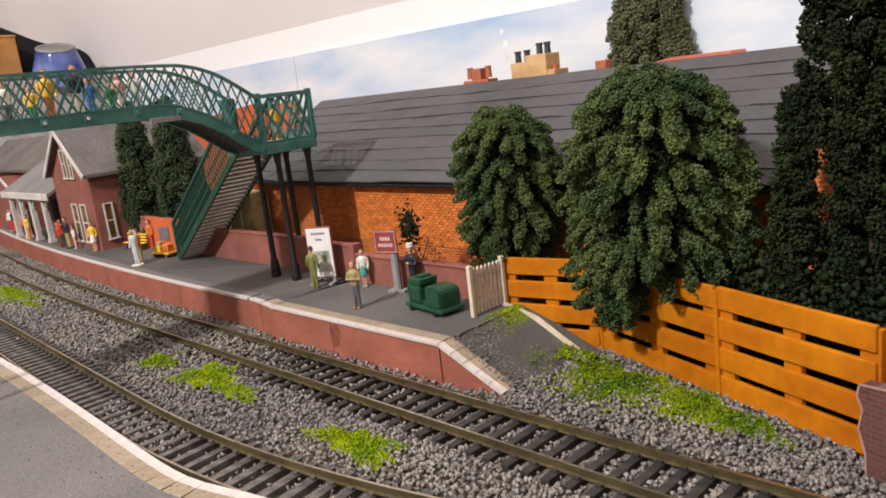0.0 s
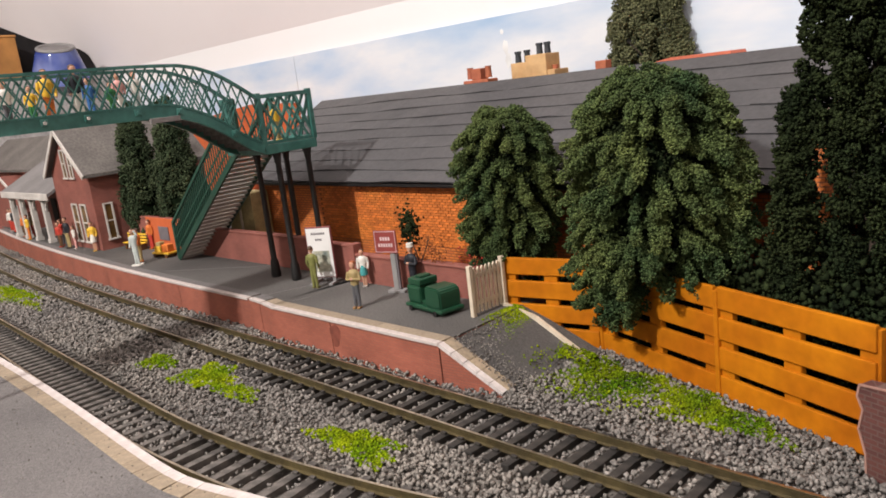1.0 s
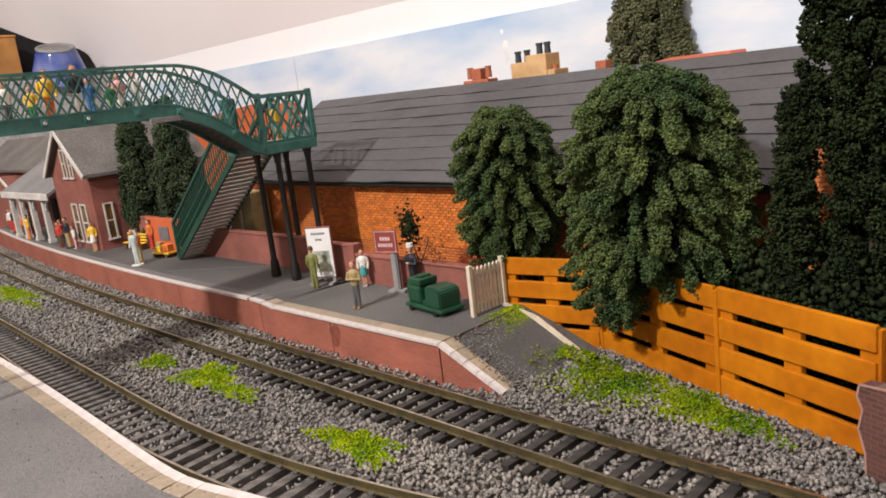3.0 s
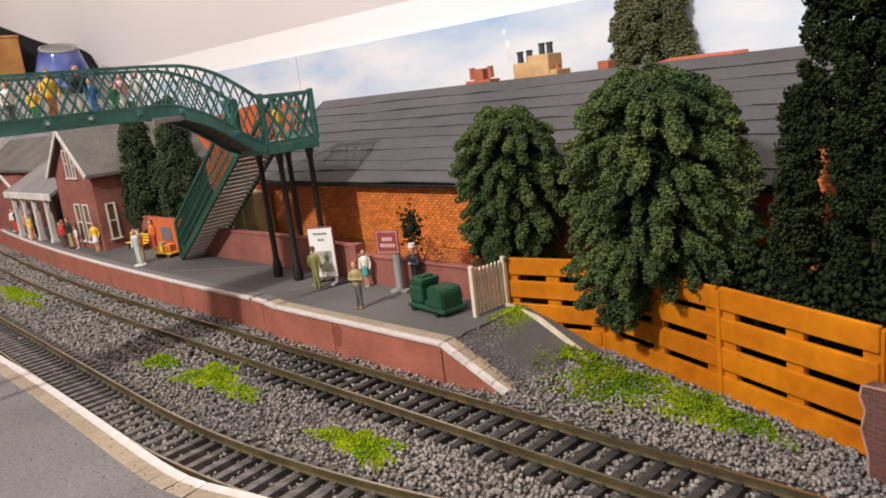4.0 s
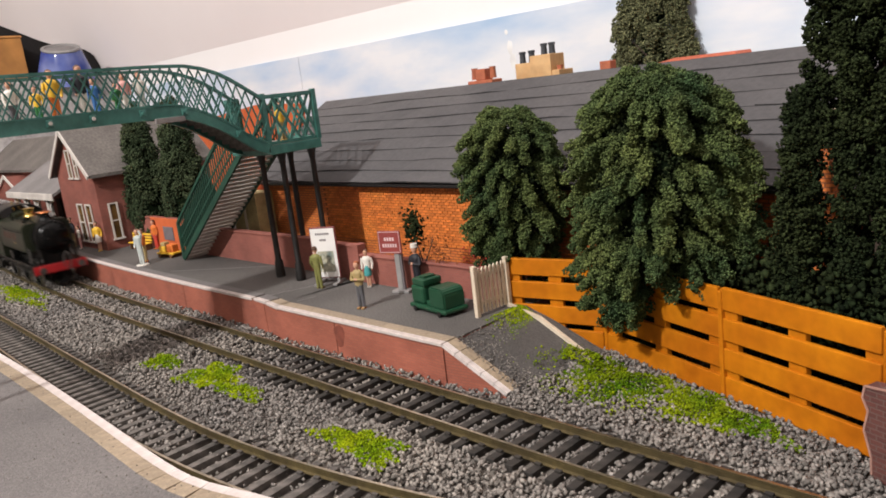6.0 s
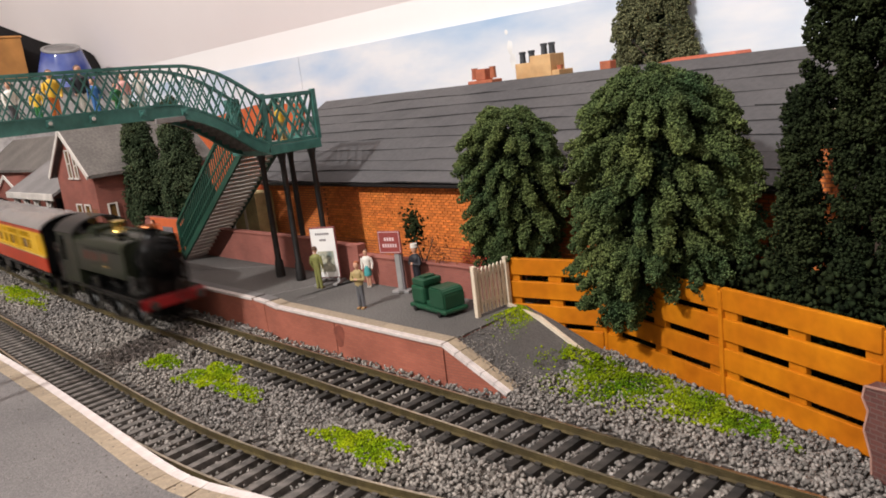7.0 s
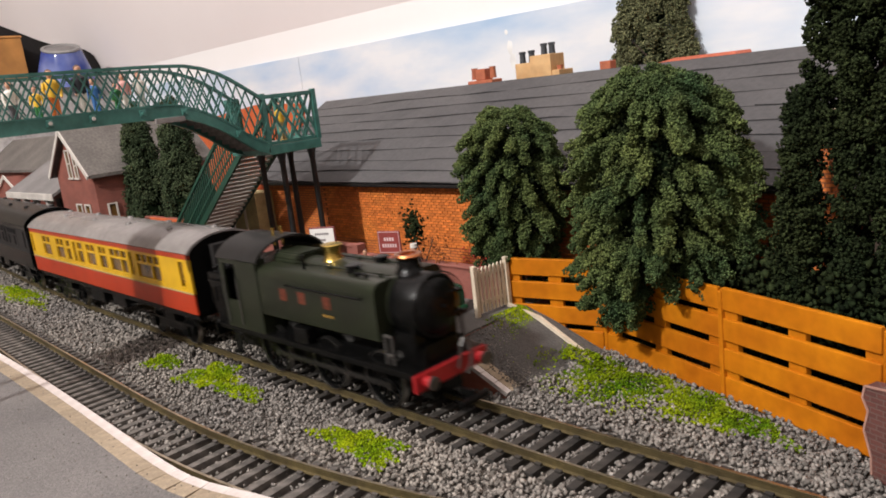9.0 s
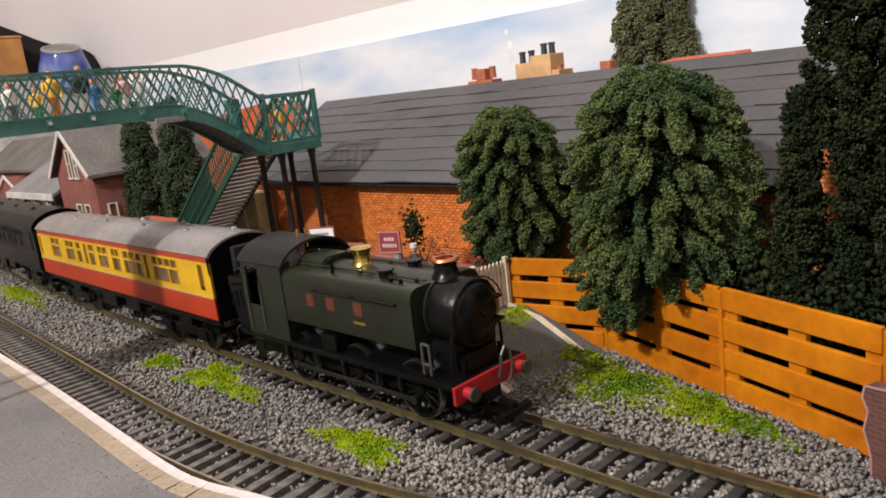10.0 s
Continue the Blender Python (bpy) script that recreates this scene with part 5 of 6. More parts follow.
def figure(x, y, z, rz, top, low, label, hair=None, h=19.0, dress=False, arms="down", base=None, hat=None, group="figures on the platform", lean=0.0):
    bm = bmesh.new()
    s = h / 19.0
    if dress:
        lathe(bm, [(1.9, 6.0), (2.0, 7.5), (1.3, 11)], 10, None, 1)
        for q in (-0.6, 0.6):
            bar(bm, (q, 0, 0.4), (q, 0, 6.2), 0.5, 7, 0.7, 2)
            box(bm, q - 0.5, q + 0.5, -1.3, 0.7, 0, 0.8, 0.2, 3)
    else:
        for q in (-0.85, 0.85):
            bar(bm, (q * 1.15, 0, 0.5), (q * 0.9, 0.1, 5.0), 0.62, 8, 0.8, 1)
            bar(bm, (q * 0.9, 0.1, 5.0), (q * 0.75, 0, 9.6), 0.8, 8, 1.05, 1)
            box(bm, q * 1.15 - 0.6, q * 1.15 + 0.6, -1.7, 0.8, 0, 0.9, 0.25, 3)
    lathe(bm, [(1.3, 9.2), (1.65, 10), (1.55, 11.3), (2.05, 13.5), (2.1, 14.6), (1.5, 15.4), (0.6, 15.8)], 12, Matrix.Diagonal((1.1, 0.75, 1, 1)), 0)
    bar(bm, (0, 0, 15.4), (0, 0, 16.6), 0.6, 8, 0.6, 2)
    lathe(bm, [(0.3, 16.1), (0.95, 16.7), (1.15, 17.5), (1.05, 18.4), (0.4, 18.9)], 10, Matrix.Translation((0, -0.15, 0)), 2)
    lathe(bm, [(1.16, 17.6), (1.2, 18.3), (0.9, 18.9), (0.2, 19.2)], 10, Matrix.Translation((0, 0.15, 0.02)), 3)
    if hat:
        lathe(bm, [(1.5, 18.2), (1.5, 18.5), (1.3, 18.6), (1.35, 19.6), (0.3, 19.8)], 10, None, 4)
    for q in (-1, 1):
        sh = Vector((q * 2.25, 0, 14.6))
        if arms == "fold":
            el, ha = Vector((q * 2.9, -0.6, 11.9)), Vector((q * 0.3, -2.0, 12.2))
        elif arms == "up" and q > 0:
            el, ha = Vector((q * 3.4, -0.6, 16.0)), Vector((q * 2.4, -1.0, 18.4))
        else:
            el, ha = Vector((q * 2.8, 0.2, 11.8)), Vector((q * 2.6, -0.7, 9.4))
        bar(bm, sh, el, 0.72, 7, 0.6, 0)
        bar(bm, el, ha, 0.6, 7, 0.48, 0)
        lathe(bm, [(0.2, -0.5), (0.5, 0), (0.2, 0.6)], 7, Matrix.Translation(ha), 2)
    if base:
        lathe(bm, [(3.2, -0.01), (3.2, 0.5), (2.8, 0.6)], 14, None, 5)
    bmesh.ops.scale(bm, vec=(s, s, s), verts=bm.verts)
    ob = part("model_figure", bm, [PAINT[top], PAINT[low], SKIN, PAINT[hair] if hair else HAIR, PAINT[hat or "navy"], PAINT[base or "grey"]], m=M(x, y, z, lean, 0, rz), smooth=True)
    return tagged(ob, label, "figurine", group)


figure(-81.6, 41.5, TOP, 20, "tan", "grey", "painted model figure in tan jacket and dark trousers", "ginger", 20, arms="fold")
figure(-128.0, 54.0, TOP, 200, "khaki", "khaki", "painted model figure in green overalls facing the poster", None, 20)
figure(-105.5, 65.5, TOP, 30, "white", "teal", "painted model figure in white blouse and teal skirt", None, 17.5, dress=True)
figure(-73.5, 66.5, TOP, 0, "navy", "navy", "painted model figure in dark uniform and white cap beside the sign", None, 21.5, arms="fold", hat="white")
figure(-293, 41, TOP, 20, "pale", "pale", "pale painted model figure in overalls on a round base", None, 22.5, arms="up", base="white")
figure(-301, 47, TOP, -30, "orange", "tan", "painted model figure in orange top on the platform", None, 21)
figure(-383, 50, TOP, 40, "yellow", "white", "painted model figure in yellow top and white skirt", None, 21, dress=True)
figure(-414, 48, TOP, -10, "white", "pink", "painted model figure in white and pink", None, 17)
figure(-424, 47, TOP, 10, "navy", "tan", "painted model figure in dark coat beside the house", None, 23)
figure(-438, 46, TOP, 25, "red", "brown", "painted model figure in red top on the platform", None, 19)
figure(-445, 50, TOP, -25, "red", "grey", "painted model figure in red coat on the platform", None, 20)
figure(-520, 53 - 4, TOP, 0, "yellow", "orange", "painted model figure in yellow coat under the canopy", None, 21)
figure(-532, 56, TOP, 15, "tan", "red", "painted model figure in tan and red under the canopy", None, 21)
figure(-545, 53, TOP, 15, "orange", "brown", "painted model figure in orange jacket under the canopy", None, 20)
figure(-590, 58, TOP, 0, "navy", "red", "painted model figure in navy coat by the far house", None, 22)
figure(-606, 60, TOP, 30, "white", "red", "painted model figure in white and red by the far house", None, 21)
figure(-337, 70.5, TOP, 10, "orange", "red", "painted model figure in orange coat by the low wall", None, 20)
DK = 99.2
for x, y, rz, a, b, l, hh in ((-160, -33, 80, "yellow", "orange", "painted model figure in yellow top crossing the footbridge", 21), (-158, -40, 60, "yellow", "green", "painted model figure in yellow skirt crossing the footbridge", 15),
                              (-160, -22, 100, "navy", "white", "painted model figure in dark suit crossing the footbridge", 22), (-166, -15, 70, "blue", "blue", "painted model figure in blue coat crossing the footbridge", 17),
                              (-158, -9.5, 95, "green", "green", "painted model figure in green coat crossing the footbridge", 14), (-165, -3, 95, "pink", "white", "painted model figure in pink on the footbridge", 18),
                              (-164, -47, 95, "white", "grey", "painted model figure in white on the footbridge", 18), (-165, 4, 95, "white", "pale", "painted model figure in white shirt on the footbridge", 18)):
    figure(x, y, DK, rz, a, b, l, None, hh, group="figures on the footbridge")
figure(-163, 70, 79.0, 95, "yellow", "tan", "painted model figure in yellow on the bridge landing", None, 19, group="figures on the footbridge")


def platform_clutter():
    b = thing("station_bench", M(-352, 66, TOP, 0, 0, 6), "yellow-orange slatted bench against the low wall", "bench")
    for z in (5.5, 7.5, 9.5):
        bm = bmesh.new()
        box(bm, -12, 12, 1.6, 2.2, z, z + 1.3, 0.15)
        part("back_slat", bm, PAINT["yellow"], b)
    for y in (-2.2, -0.6, 1.0):
        bm = bmesh.new()
        box(bm, -12, 12, y - 0.6, y + 0.6, 4.2, 4.8, 0.15)
        part("seat_slat", bm, PAINT["yellow"], b)
    for x in (-10, 10):
        bm = bmesh.new()
        box(bm, x - 0.6, x + 0.6, -2.4, 2.2, 0, 4.2, 0.15)
        part("leg", bm, PAINT["brown"], b)
    c = thing("luggage_trolley", M(-298, 61, TOP, 0, 0, 12), "yellow wooden luggage trolley piled with cases at the stair foot", "trolley")
    bm = bmesh.new()
    box(bm, -8, 8, -3.5, 3.5, 2.2, 3.4, 0.2)
    part("tray", bm, PAINT["yellow"], c)
    for x in (-5.5, 5.5):
        bm = bmesh.new()
        bar(bm, (x, -3.8, 1.3), (x, 3.8, 1.3), 1.3, 12)
        part("wheel", bm, PAINT["brown"], c)
    for a, col in (((-6.5, -0.5, -2.5, 2.5, 3.41, 7.0), "yellow"), ((0.3, 6.5, -2.2, 2.6, 3.41, 8.2), "orange"), ((-5, -1, -2, 2, 7.02, 9.5), "tan")):
        bm = bmesh.new()
        box(bm, *a, 0.4)
        part("suitcase", bm, PAINT[col], c)
    k = thing("kiosk_wall", M(-317, 73.0, TOP, 0, 0, 0), "orange board with a dark window on the low wall", "notice board")
    bm = bmesh.new()
    box(bm, -26, 26, -1.0, -0.2, 1, 21.5, 0.2)
    part("board", bm, M_ORANGE, k)
    bm = bmesh.new()
    box(bm, -8, 6, -1.6, -1.0, 7, 16, 0.2)
    part("window", bm, M_INK, k, "dark window panel")
    y = thing("ochre_hut", M(-246, 90, TOP - 0.3), "pale ochre lineside hut behind the stairs", "hut")
    bm = bmesh.new()
    box(bm, -16, 12, 0, 12, 0, 36.5, 0.3)
    part("wall", bm, mat("ochre_card", (0.42, 0.34, 0.16), 0.8, vary=0.25, scale=300, second=(0.33, 0.25, 0.12), mix_scale=80), y)
    bm = bmesh.new()
    box(bm, -2.4, -0.4, -0.8, -0.1, 0, 36, 0.1)
    part("frame_post", bm, M_CREAM, y)
    # creeper and hanging basket on the shed wall
    rng = np.random.default_rng(77)
    n = 460
    c0 = np.array([-76.5, 70.5, 39.5])
    grains("wall_creeper", c0 + rng.normal(size=(n, 3)) * np.array([2.7, 1.0, 3.9]) + np.array([0, 0, 0]), rng.uniform(0.8, 1.9, n), M_LEAF_B, 78,
           "dark green bushy plant growing on a thin stem over the low wall", category="plant", shape="leaf")
    n = 260
    cz = np.stack([rng.normal(-66, 5.5, n), rng.uniform(70, 72.5, n), rng.uniform(24, 37, n)], 1)
    grains("wall_creeper", cz, rng.uniform(0.5, 1.2, n), mat("rust_leaf", (0.30, 0.09, 0.02), 0.9, island=0.4), 79, "rust-orange creeper over the low wall", category="plant", shape="leaf")
    bm = bmesh.new()
    for a, b in (((-74, 71.5, 24), (-76, 71, 32)), ((-76, 71, 32), (-76.5, 70.5, 38)), ((-73, 71.5, 24), (-67, 71, 33)), ((-67, 71, 33), (-66, 71, 36))):
        bar(bm, a, b, 0.4, 6, 0.25)
    tagged(part("plant_stem", bm, M_BARK), "thin brown plant stems rising behind the low wall", "plant")
    n = 90
    cz = np.stack([rng.normal(-44, 4, n), rng.normal(73, 1.0, n), rng.uniform(24.5, 32, n)], 1)
    grains("flower_tuft", cz, rng.uniform(0.5, 1.1, n), PAINT["red"], 80, "small red flowers under the tree by the gate", category="flowers", shape="leaf")


platform_clutter()


# ---- things at the end of the room ----
def room_end():
    M_SHELF = mat("shelf_grey", (0.40, 0.38, 0.37), 0.8)
    s = thing("storage_cabinet", M(-1010, 60, -900), "tall pale grey storage cabinet at the end of the layout", "cabinet")
    bm = bmesh.new()
    box(bm, -120, 140, 0, 238, 0, 1062, 2)
    part("body", bm, M_SHELF, s)
    b = thing("wooden_box", M(-905, 130, 162, 0, 0, 3), "plain orange-brown wooden box on the cabinet", "box")
    bm = bmesh.new()
    box(bm, -25, 25, -60, 54, 0, 52, 1)
    part("box_body", bm, mat("box_wood", (0.42, 0.19, 0.05), 0.6, vary=0.15, scale=60), b)
    bm = bmesh.new()
    box(bm, -26, 26, -61, 55, 52.1, 55, 1)
    part("box_lid", bm, mat("box_wood_lid", (0.46, 0.21, 0.06), 0.6, vary=0.15, scale=60), b)
    t = thing("glass_tub", M(-884, 229, 160, 5, 17, 0), "blue glossy tub upside down on the cabinet", "tub")
    bm = bmesh.new()
    lathe(bm, [(36, 0), (35, 2), (24, 36), (22, 39)], 28)
    part("tub_wall", bm, mat("blue_glass", (0.022, 0.045, 0.24), 0.1, vary=0.3, scale=30, second=(0.15, 0.18, 0.36), mix_scale=22), t, smooth=True)
    bm = bmesh.new()
    lathe(bm, [(22.2, 38.0), (23.4, 39.6), (22.6, 41.4), (19.4, 41.4), (18.6, 39.6)], 28)
    part("tub_rim", bm, M_GREYPOST, t, "dull grey rim", smooth=True)
    bm = bmesh.new()
    lathe(bm, [(18.6, 38.9), (17.0, 39.7), (4, 39.9)], 28)
    part("tub_base", bm, M_CANOPY, t, "pale grey base", smooth=True)
    d = thing("cloth_bundle", M(-946, 230, 162), "dark cloth-covered bundle slumped against the ceiling", "bundle")
    bm = bmesh.new()
    prism(bm, [(-130, 0), (66, 0), (66, 14), (58, 33), (46, 41), (26, 44.5), (5, 49), (-10, 55), (-26, 63), (-52, 75), (-130, 95)], "x", -16, 13)
    bmesh.ops.bevel(bm, geom=bm.edges[:], offset=2, segments=2, affect="EDGES")
    part("cloth", bm, mat("dark_cloth", (0.012, 0.010, 0.010), 0.95), d)


room_end()


# ---- train ----
TRAIN, WHEELS, RODS = [], [], []
M_DULL = mat("dull_metal", (0.085, 0.08, 0.075), 0.4, 0.4, vary=0.3, scale=300)


def arc_roof(bm, w, zs, zt, x0, x1, th=1.0, n=14):
    """Curved roof: w half width, zs side height, zt crown height."""
    pts = [(w * math.sin(a), zs + (zt - zs) * (math.cos(a) - math.cos(1.25)) / (1 - math.cos(1.25))) for a in np.linspace(-1.25, 1.25, n)]
    k = w / max(p[0] for p in pts)
    outer = [(p[0] * k, p[1]) for p in pts]
    inner = [(p[0] * k * 0.96, p[1] - th) for p in pts]
    prism(bm, outer + inner[::-1], "x", x0, x1)
    return outer


def wheelset(parent, x, r, spoked, gauge=9.2, label="black spoked wheel pair"):
    bm = bmesh.new()
    for s in (-1, 1):
        y = s * gauge
        rot = Matrix.Translation((0, y, 0)) @ Matrix.Rotation(math.pi / 2, 4, "X")
        if spoked:
            prof = [(r * 0.84, -0.8), (r * 0.97, -0.8), (r * 0.97, 0.8), (r * 0.84, 0.8)]
            ring = []
            for i in range(28):
                a = 2 * math.pi * i / 28
                ring.append([bm.verts.new(rot @ Vector((q * math.cos(a), q * math.sin(a), h))) for q, h in prof])
            for i in range(28):
                p, q = ring[i], ring[(i + 1) % 28]
                for j in range(4):
                    bm.faces.new((p[j], q[j], q[(j + 1) % 4], p[(j + 1) % 4]))
            bar(bm, (0, y - 0.9, 0), (0, y + 0.9, 0), 2.0, 12)
            box(bm, -1.1, 1.1, y + s * 0.5 - 0.5, y + s * 0.5 + 0.5, 0, 4.6, 0.2)
        else:
            bar(bm, (0, y - 0.8, 0), (0, y + 0.8, 0), r * 0.97, 20)
    bar(bm, (0, -gauge, 0), (0, gauge, 0), 1.0, 8)
    bmesh.ops.recalc_face_normals(bm, faces=bm.faces[:])
    w = part("wheelset", bm, M_LOCOBLACK, parent, label, m=M(x, 0, r))
    one = None
    for i in range(28 if spoked else 0):
        turn = M(0, gauge if i % 2 else -gauge, 0) @ Matrix.Rotation(2 * math.pi * (i // 2) / 14, 4, "Y")
        if one is None:
            one = part("spoke", bar(bmesh.new(), (1.2, 0, 0), (r * 0.86, 0, 0), 0.45, 5, 0.35), M_LOCOBLACK, w, m=turn)
        else:
            again(one, turn)
    for s in (-1, 1):
        bm = bmesh.new()
        rings = []
        for q, h in ((r * 0.972, -1.0), (r * 1.0, -1.0), (r * 1.0, 1.0), (r * 0.972, 1.0)):
            rings.append([bm.verts.new((q * math.cos(2 * math.pi * i / 28), s * gauge + h, q * math.sin(2 * math.pi * i / 28))) for i in range(28)])
        for a, b in zip(rings, rings[1:] + rings[:1]):
            for i in range(28):
                bm.faces.new((a[i], a[(i + 1) % 28], b[(i + 1) % 28], b[i]))
        bmesh.ops.recalc_face_normals(bm, faces=bm.faces[:])
        part("tyre", bm, M_STEEL, w, "bright steel tyre")
    WHEELS.append((w, (x, r), r))
    return w


def rivets(name, spots, material, seed, parent):
    """Rows of rivet heads on one plate."""
    grains(name, np.array(spots, float), np.full(len(spots), 0.5), material, seed, "rows of small rivet heads", parent=parent)


def locomotive():
    v = thing("steam_locomotive", M(0, 0, 0), "dark green model pannier tank steam locomotive with red buffer beam", "locomotive")
    # running plate and frames
    bm = bmesh.new()
    box(bm, -57, 57, -14.9, 14.9, 15.2, 16.2, 0.2)
    for s in (-1, 1):
        box(bm, -56, 57, s * 14.5 - 0.3, s * 14.5 + 0.3, 14.2, 15.3, 0.1)
    part("running_plate", bm, M_LOCOBLACK, v)
    bm = bmesh.new()
    box(bm, -55, 55, -6.5, 6.5, 5, 22)
    box(bm, -20, 52, -8, 8, 12, 16)
    part("frames", bm, M_LOCOBLACK, v, "black main frames")
    # tanks
    for s in (-1, 1):
        bm = bmesh.new()
        prof = [(5.0, 24), (14.3, 24.0), (14.5, 25)] + [(14.5 - 3.5 * (1 - math.cos(a)), 38.4 + 3.5 * math.sin(a)) for a in (0, 0.4, 0.8, 1.2, 1.57)] + [(5.0, 42.0)]
        prism(bm, [(s * p[0], p[1]) for p in prof], "x", -22, 43)
        t = part("pannier_tank", bm, M_LOCO, v, "dark green pannier tank", smooth=True)
        bm = bmesh.new()
        bar(bm, (-3, s * 15.3, 37.0), (37, s * 15.3, 37.0), 0.28, 6)
        for x in (-3, 17, 37):
            bar(bm, (x, s * 14.3, 37.0), (x, s * 15.6, 37.0), 0.35, 6)
        part("handrail", bm, M_LOCOBLACK, t, "thin tank handrail")
        rivets("rivet_row", [(x, s * 14.5, z) for z in (25.4, 38.2) for x in np.arange(-21, 43, 2.4)] + [(x, s * 14.5, z) for x in (-21.2, 42.2) for z in np.arange(27, 38, 1.9)], M_LOCO, 33, t)
        bm = bmesh.new()
        bar(bm, (-22, s * 6.4, 42.6), (42, s * 6.4, 42.6), 0.35, 6)
        for x in (-16, -2, 12, 26, 38):
            box(bm, x - 0.5, x + 0.5, s * 6.4 - 0.6, s * 6.4 + 0.6, 41.9, 43.1, 0.1)
        part("tank_pipe", bm, M_LOCO, t, "thin pipe along the tank top")
        bm = bmesh.new()
        for x in (30, 34.5):
            bar(bm, (x, s * 9.6, 41.8), (x, s * 9.6, 43.2), 0.7, 8)
        bar(bm, (30, s * 9.6, 43.0), (34.5, s * 9.6, 43.0), 0.4, 6)
        part("lifting_lug", bm, M_LOCOBLACK, t)
        for x in (-6.5, 4.5, 18.5):
            bm = bmesh.new()
            box(bm, x - 2.0, x + 2.0, s * 14.54 - 0.05, s * 14.54 + 0.05, 31.0, 35.2)
            box(bm, x - 0.8, x + 0.8, s * 14.62 - 0.05, s * 14.62 + 0.05, 32.2, 34.0)
            part("emblem_mark", bm, mat("faded_red_mark", (0.095, 0.022, 0.011), 0.5, vary=0.4, scale=900) if x == -6.5 and s < 0 else bpy.data.materials["faded_red_mark"], t, "faded red painted mark")
        bm = bmesh.new()
        box(bm, 15.5, 21.5, s * 14.56 - 0.07, s * 14.56 + 0.07, 28.2, 29.2)
        part("number_plate", bm, M_BRASS, t, "small brass plate")
        # splasher, step and front steps
        bm = bmesh.new()
        for a, b in (((44.5, 26), (44.5, 17)), ((47.5, 26), (47.5, 17)), ((44.5, 26), (47.5, 26)), ((44.5, 20), (47.5, 20))):
            bar(bm, (a[0], s * 13.5, a[1]), (b[0], s * 13.5, b[1]), 0.5, 6)
        part("front_step", bm, M_DULL, v, "grey footstep bracket")
        bm = bmesh.new()
        box(bm, -4, 4, s * 12.5 - 2, s * 12.5 + 2, 16.2, 22, 0.4)
        part("sand_box", bm, M_LOCOBLACK, v)
        bm = bmesh.new()
        for xs in (-44,):
            box(bm, xs - 3, xs + 3, s * 14.8 - 0.8, s * 14.8 + 0.8, 5.5, 6.3, 0.1)
            box(bm, xs - 2.6, xs + 2.6, s * 14.2 - 0.2, s * 14.2 + 0.2, 6, 13.5)
        part("step_plate", bm, M_LOCOBLACK, v)
    # boiler, firebox and smokebox
    bm = bmesh.new()
    bar(bm, (-22, 0, 33), (44, 0, 33), 10.4, 28)
    part("boiler", bm, M_LOCO, v, smooth=True)
    bm = bmesh.new()
    prism(bm, [(-7, 36), (7, 36), (7, 43.2), (5, 45.2), (-5, 45.2), (-7, 43.2)], "x", -22, -7)
    bmesh.ops.bevel(bm, geom=bm.edges[:], offset=0.6, segments=2, affect="EDGES")
    part("firebox_cover", bm, M_LOCO, v)
    bm = bmesh.new()
    rings = [(10.2, 42), (10.2, 54), (9.8, 54.6), (8.7, 54.9), (8.3, 55.6), (6, 56.8), (2, 57.4), (0.1, 57.5)]
    lathe(bm, [(10.2, 40)] + rings, 32, Matrix.Translation((0, 0, 32.6)) @ Matrix.Rotation(math.pi / 2, 4, "Y"))
    prism(bm, [(-8, 16.2), (8, 16.2), (9, 26), (-9, 26)], "x", 43, 53)
    bmesh.ops.recalc_face_normals(bm, faces=bm.faces[:])
    sb = part("smokebox", bm, M_LOCOBLACK, v, "black smokebox with round door", smooth=True)
    rivets("rivet_row", [(x, 10.2 * math.cos(a), 32.6 + 10.2 * math.sin(a)) for x in (44.2, 52.8) for a in np.linspace(-0.6, math.pi + 0.6, 34)]
           + [(54.8, 9.2 * math.cos(a), 32.6 + 9.2 * math.sin(a)) for a in np.linspace(0, 2 * math.pi, 30)], M_LOCOBLACK, 35, sb)
    for z in (29.2, 36.0):
        bm = bmesh.new()
        box(bm, 55.6, 57.4, 1.0, 8.6, z - 0.5, z + 0.5, 0.15)
        part("hinge_strap", bm, M_LOCOBLACK, sb, "black door hinge strap")
    for s in (-1, 1):
        bm = bmesh.new()
        pts = [(53.2, s * 9.4, 29), (53.6, s * 10.4, 26), (53.4, s * 10.8, 21), (53, s * 10.8, 16)]
        for p, q in zip(pts, pts[1:]):
            bar(bm, p, q, 0.5, 6)
        part("steam_pipe", bm, M_LOCOBLACK, v, "thin black steam pipe")
        bm = bmesh.new()
        box(bm, 54.2, 55.4, s * 8 - 0.4, s * 8 + 0.4, 16.2, 21.5, 0.1)
        box(bm, 54.0, 55.8, s * 8 - 0.9, s * 8 + 0.9, 16.2, 16.8, 0.1)
        part("lamp_bracket", bm, M_LOCOBLACK, v, "black lamp bracket")
    bm = bmesh.new()
    bar(bm, (57.6, 0, 33), (58.8, 0, 33), 0.7, 8)
    bar(bm, (58.6, 0, 33), (58.6, 2.6, 30.5), 0.25, 6)
    for s in (-1, 1):
        bar(bm, (55.4, s * 4, 41.4), (56.6, s * 4, 41.4), 0.3, 6)
    pts = [Vector((55.6, 10.6 * math.cos(a), 32.6 + 10.6 * math.sin(a))) for a in np.linspace(0.35, math.pi - 0.35, 12)]
    for p, q in zip(pts, pts[1:]):
        bar(bm, p, q, 0.25, 5)
    part("door_handle", bm, M_LOCOBLACK, sb, "thin smokebox handrail and door handle")
    bm = bmesh.new()
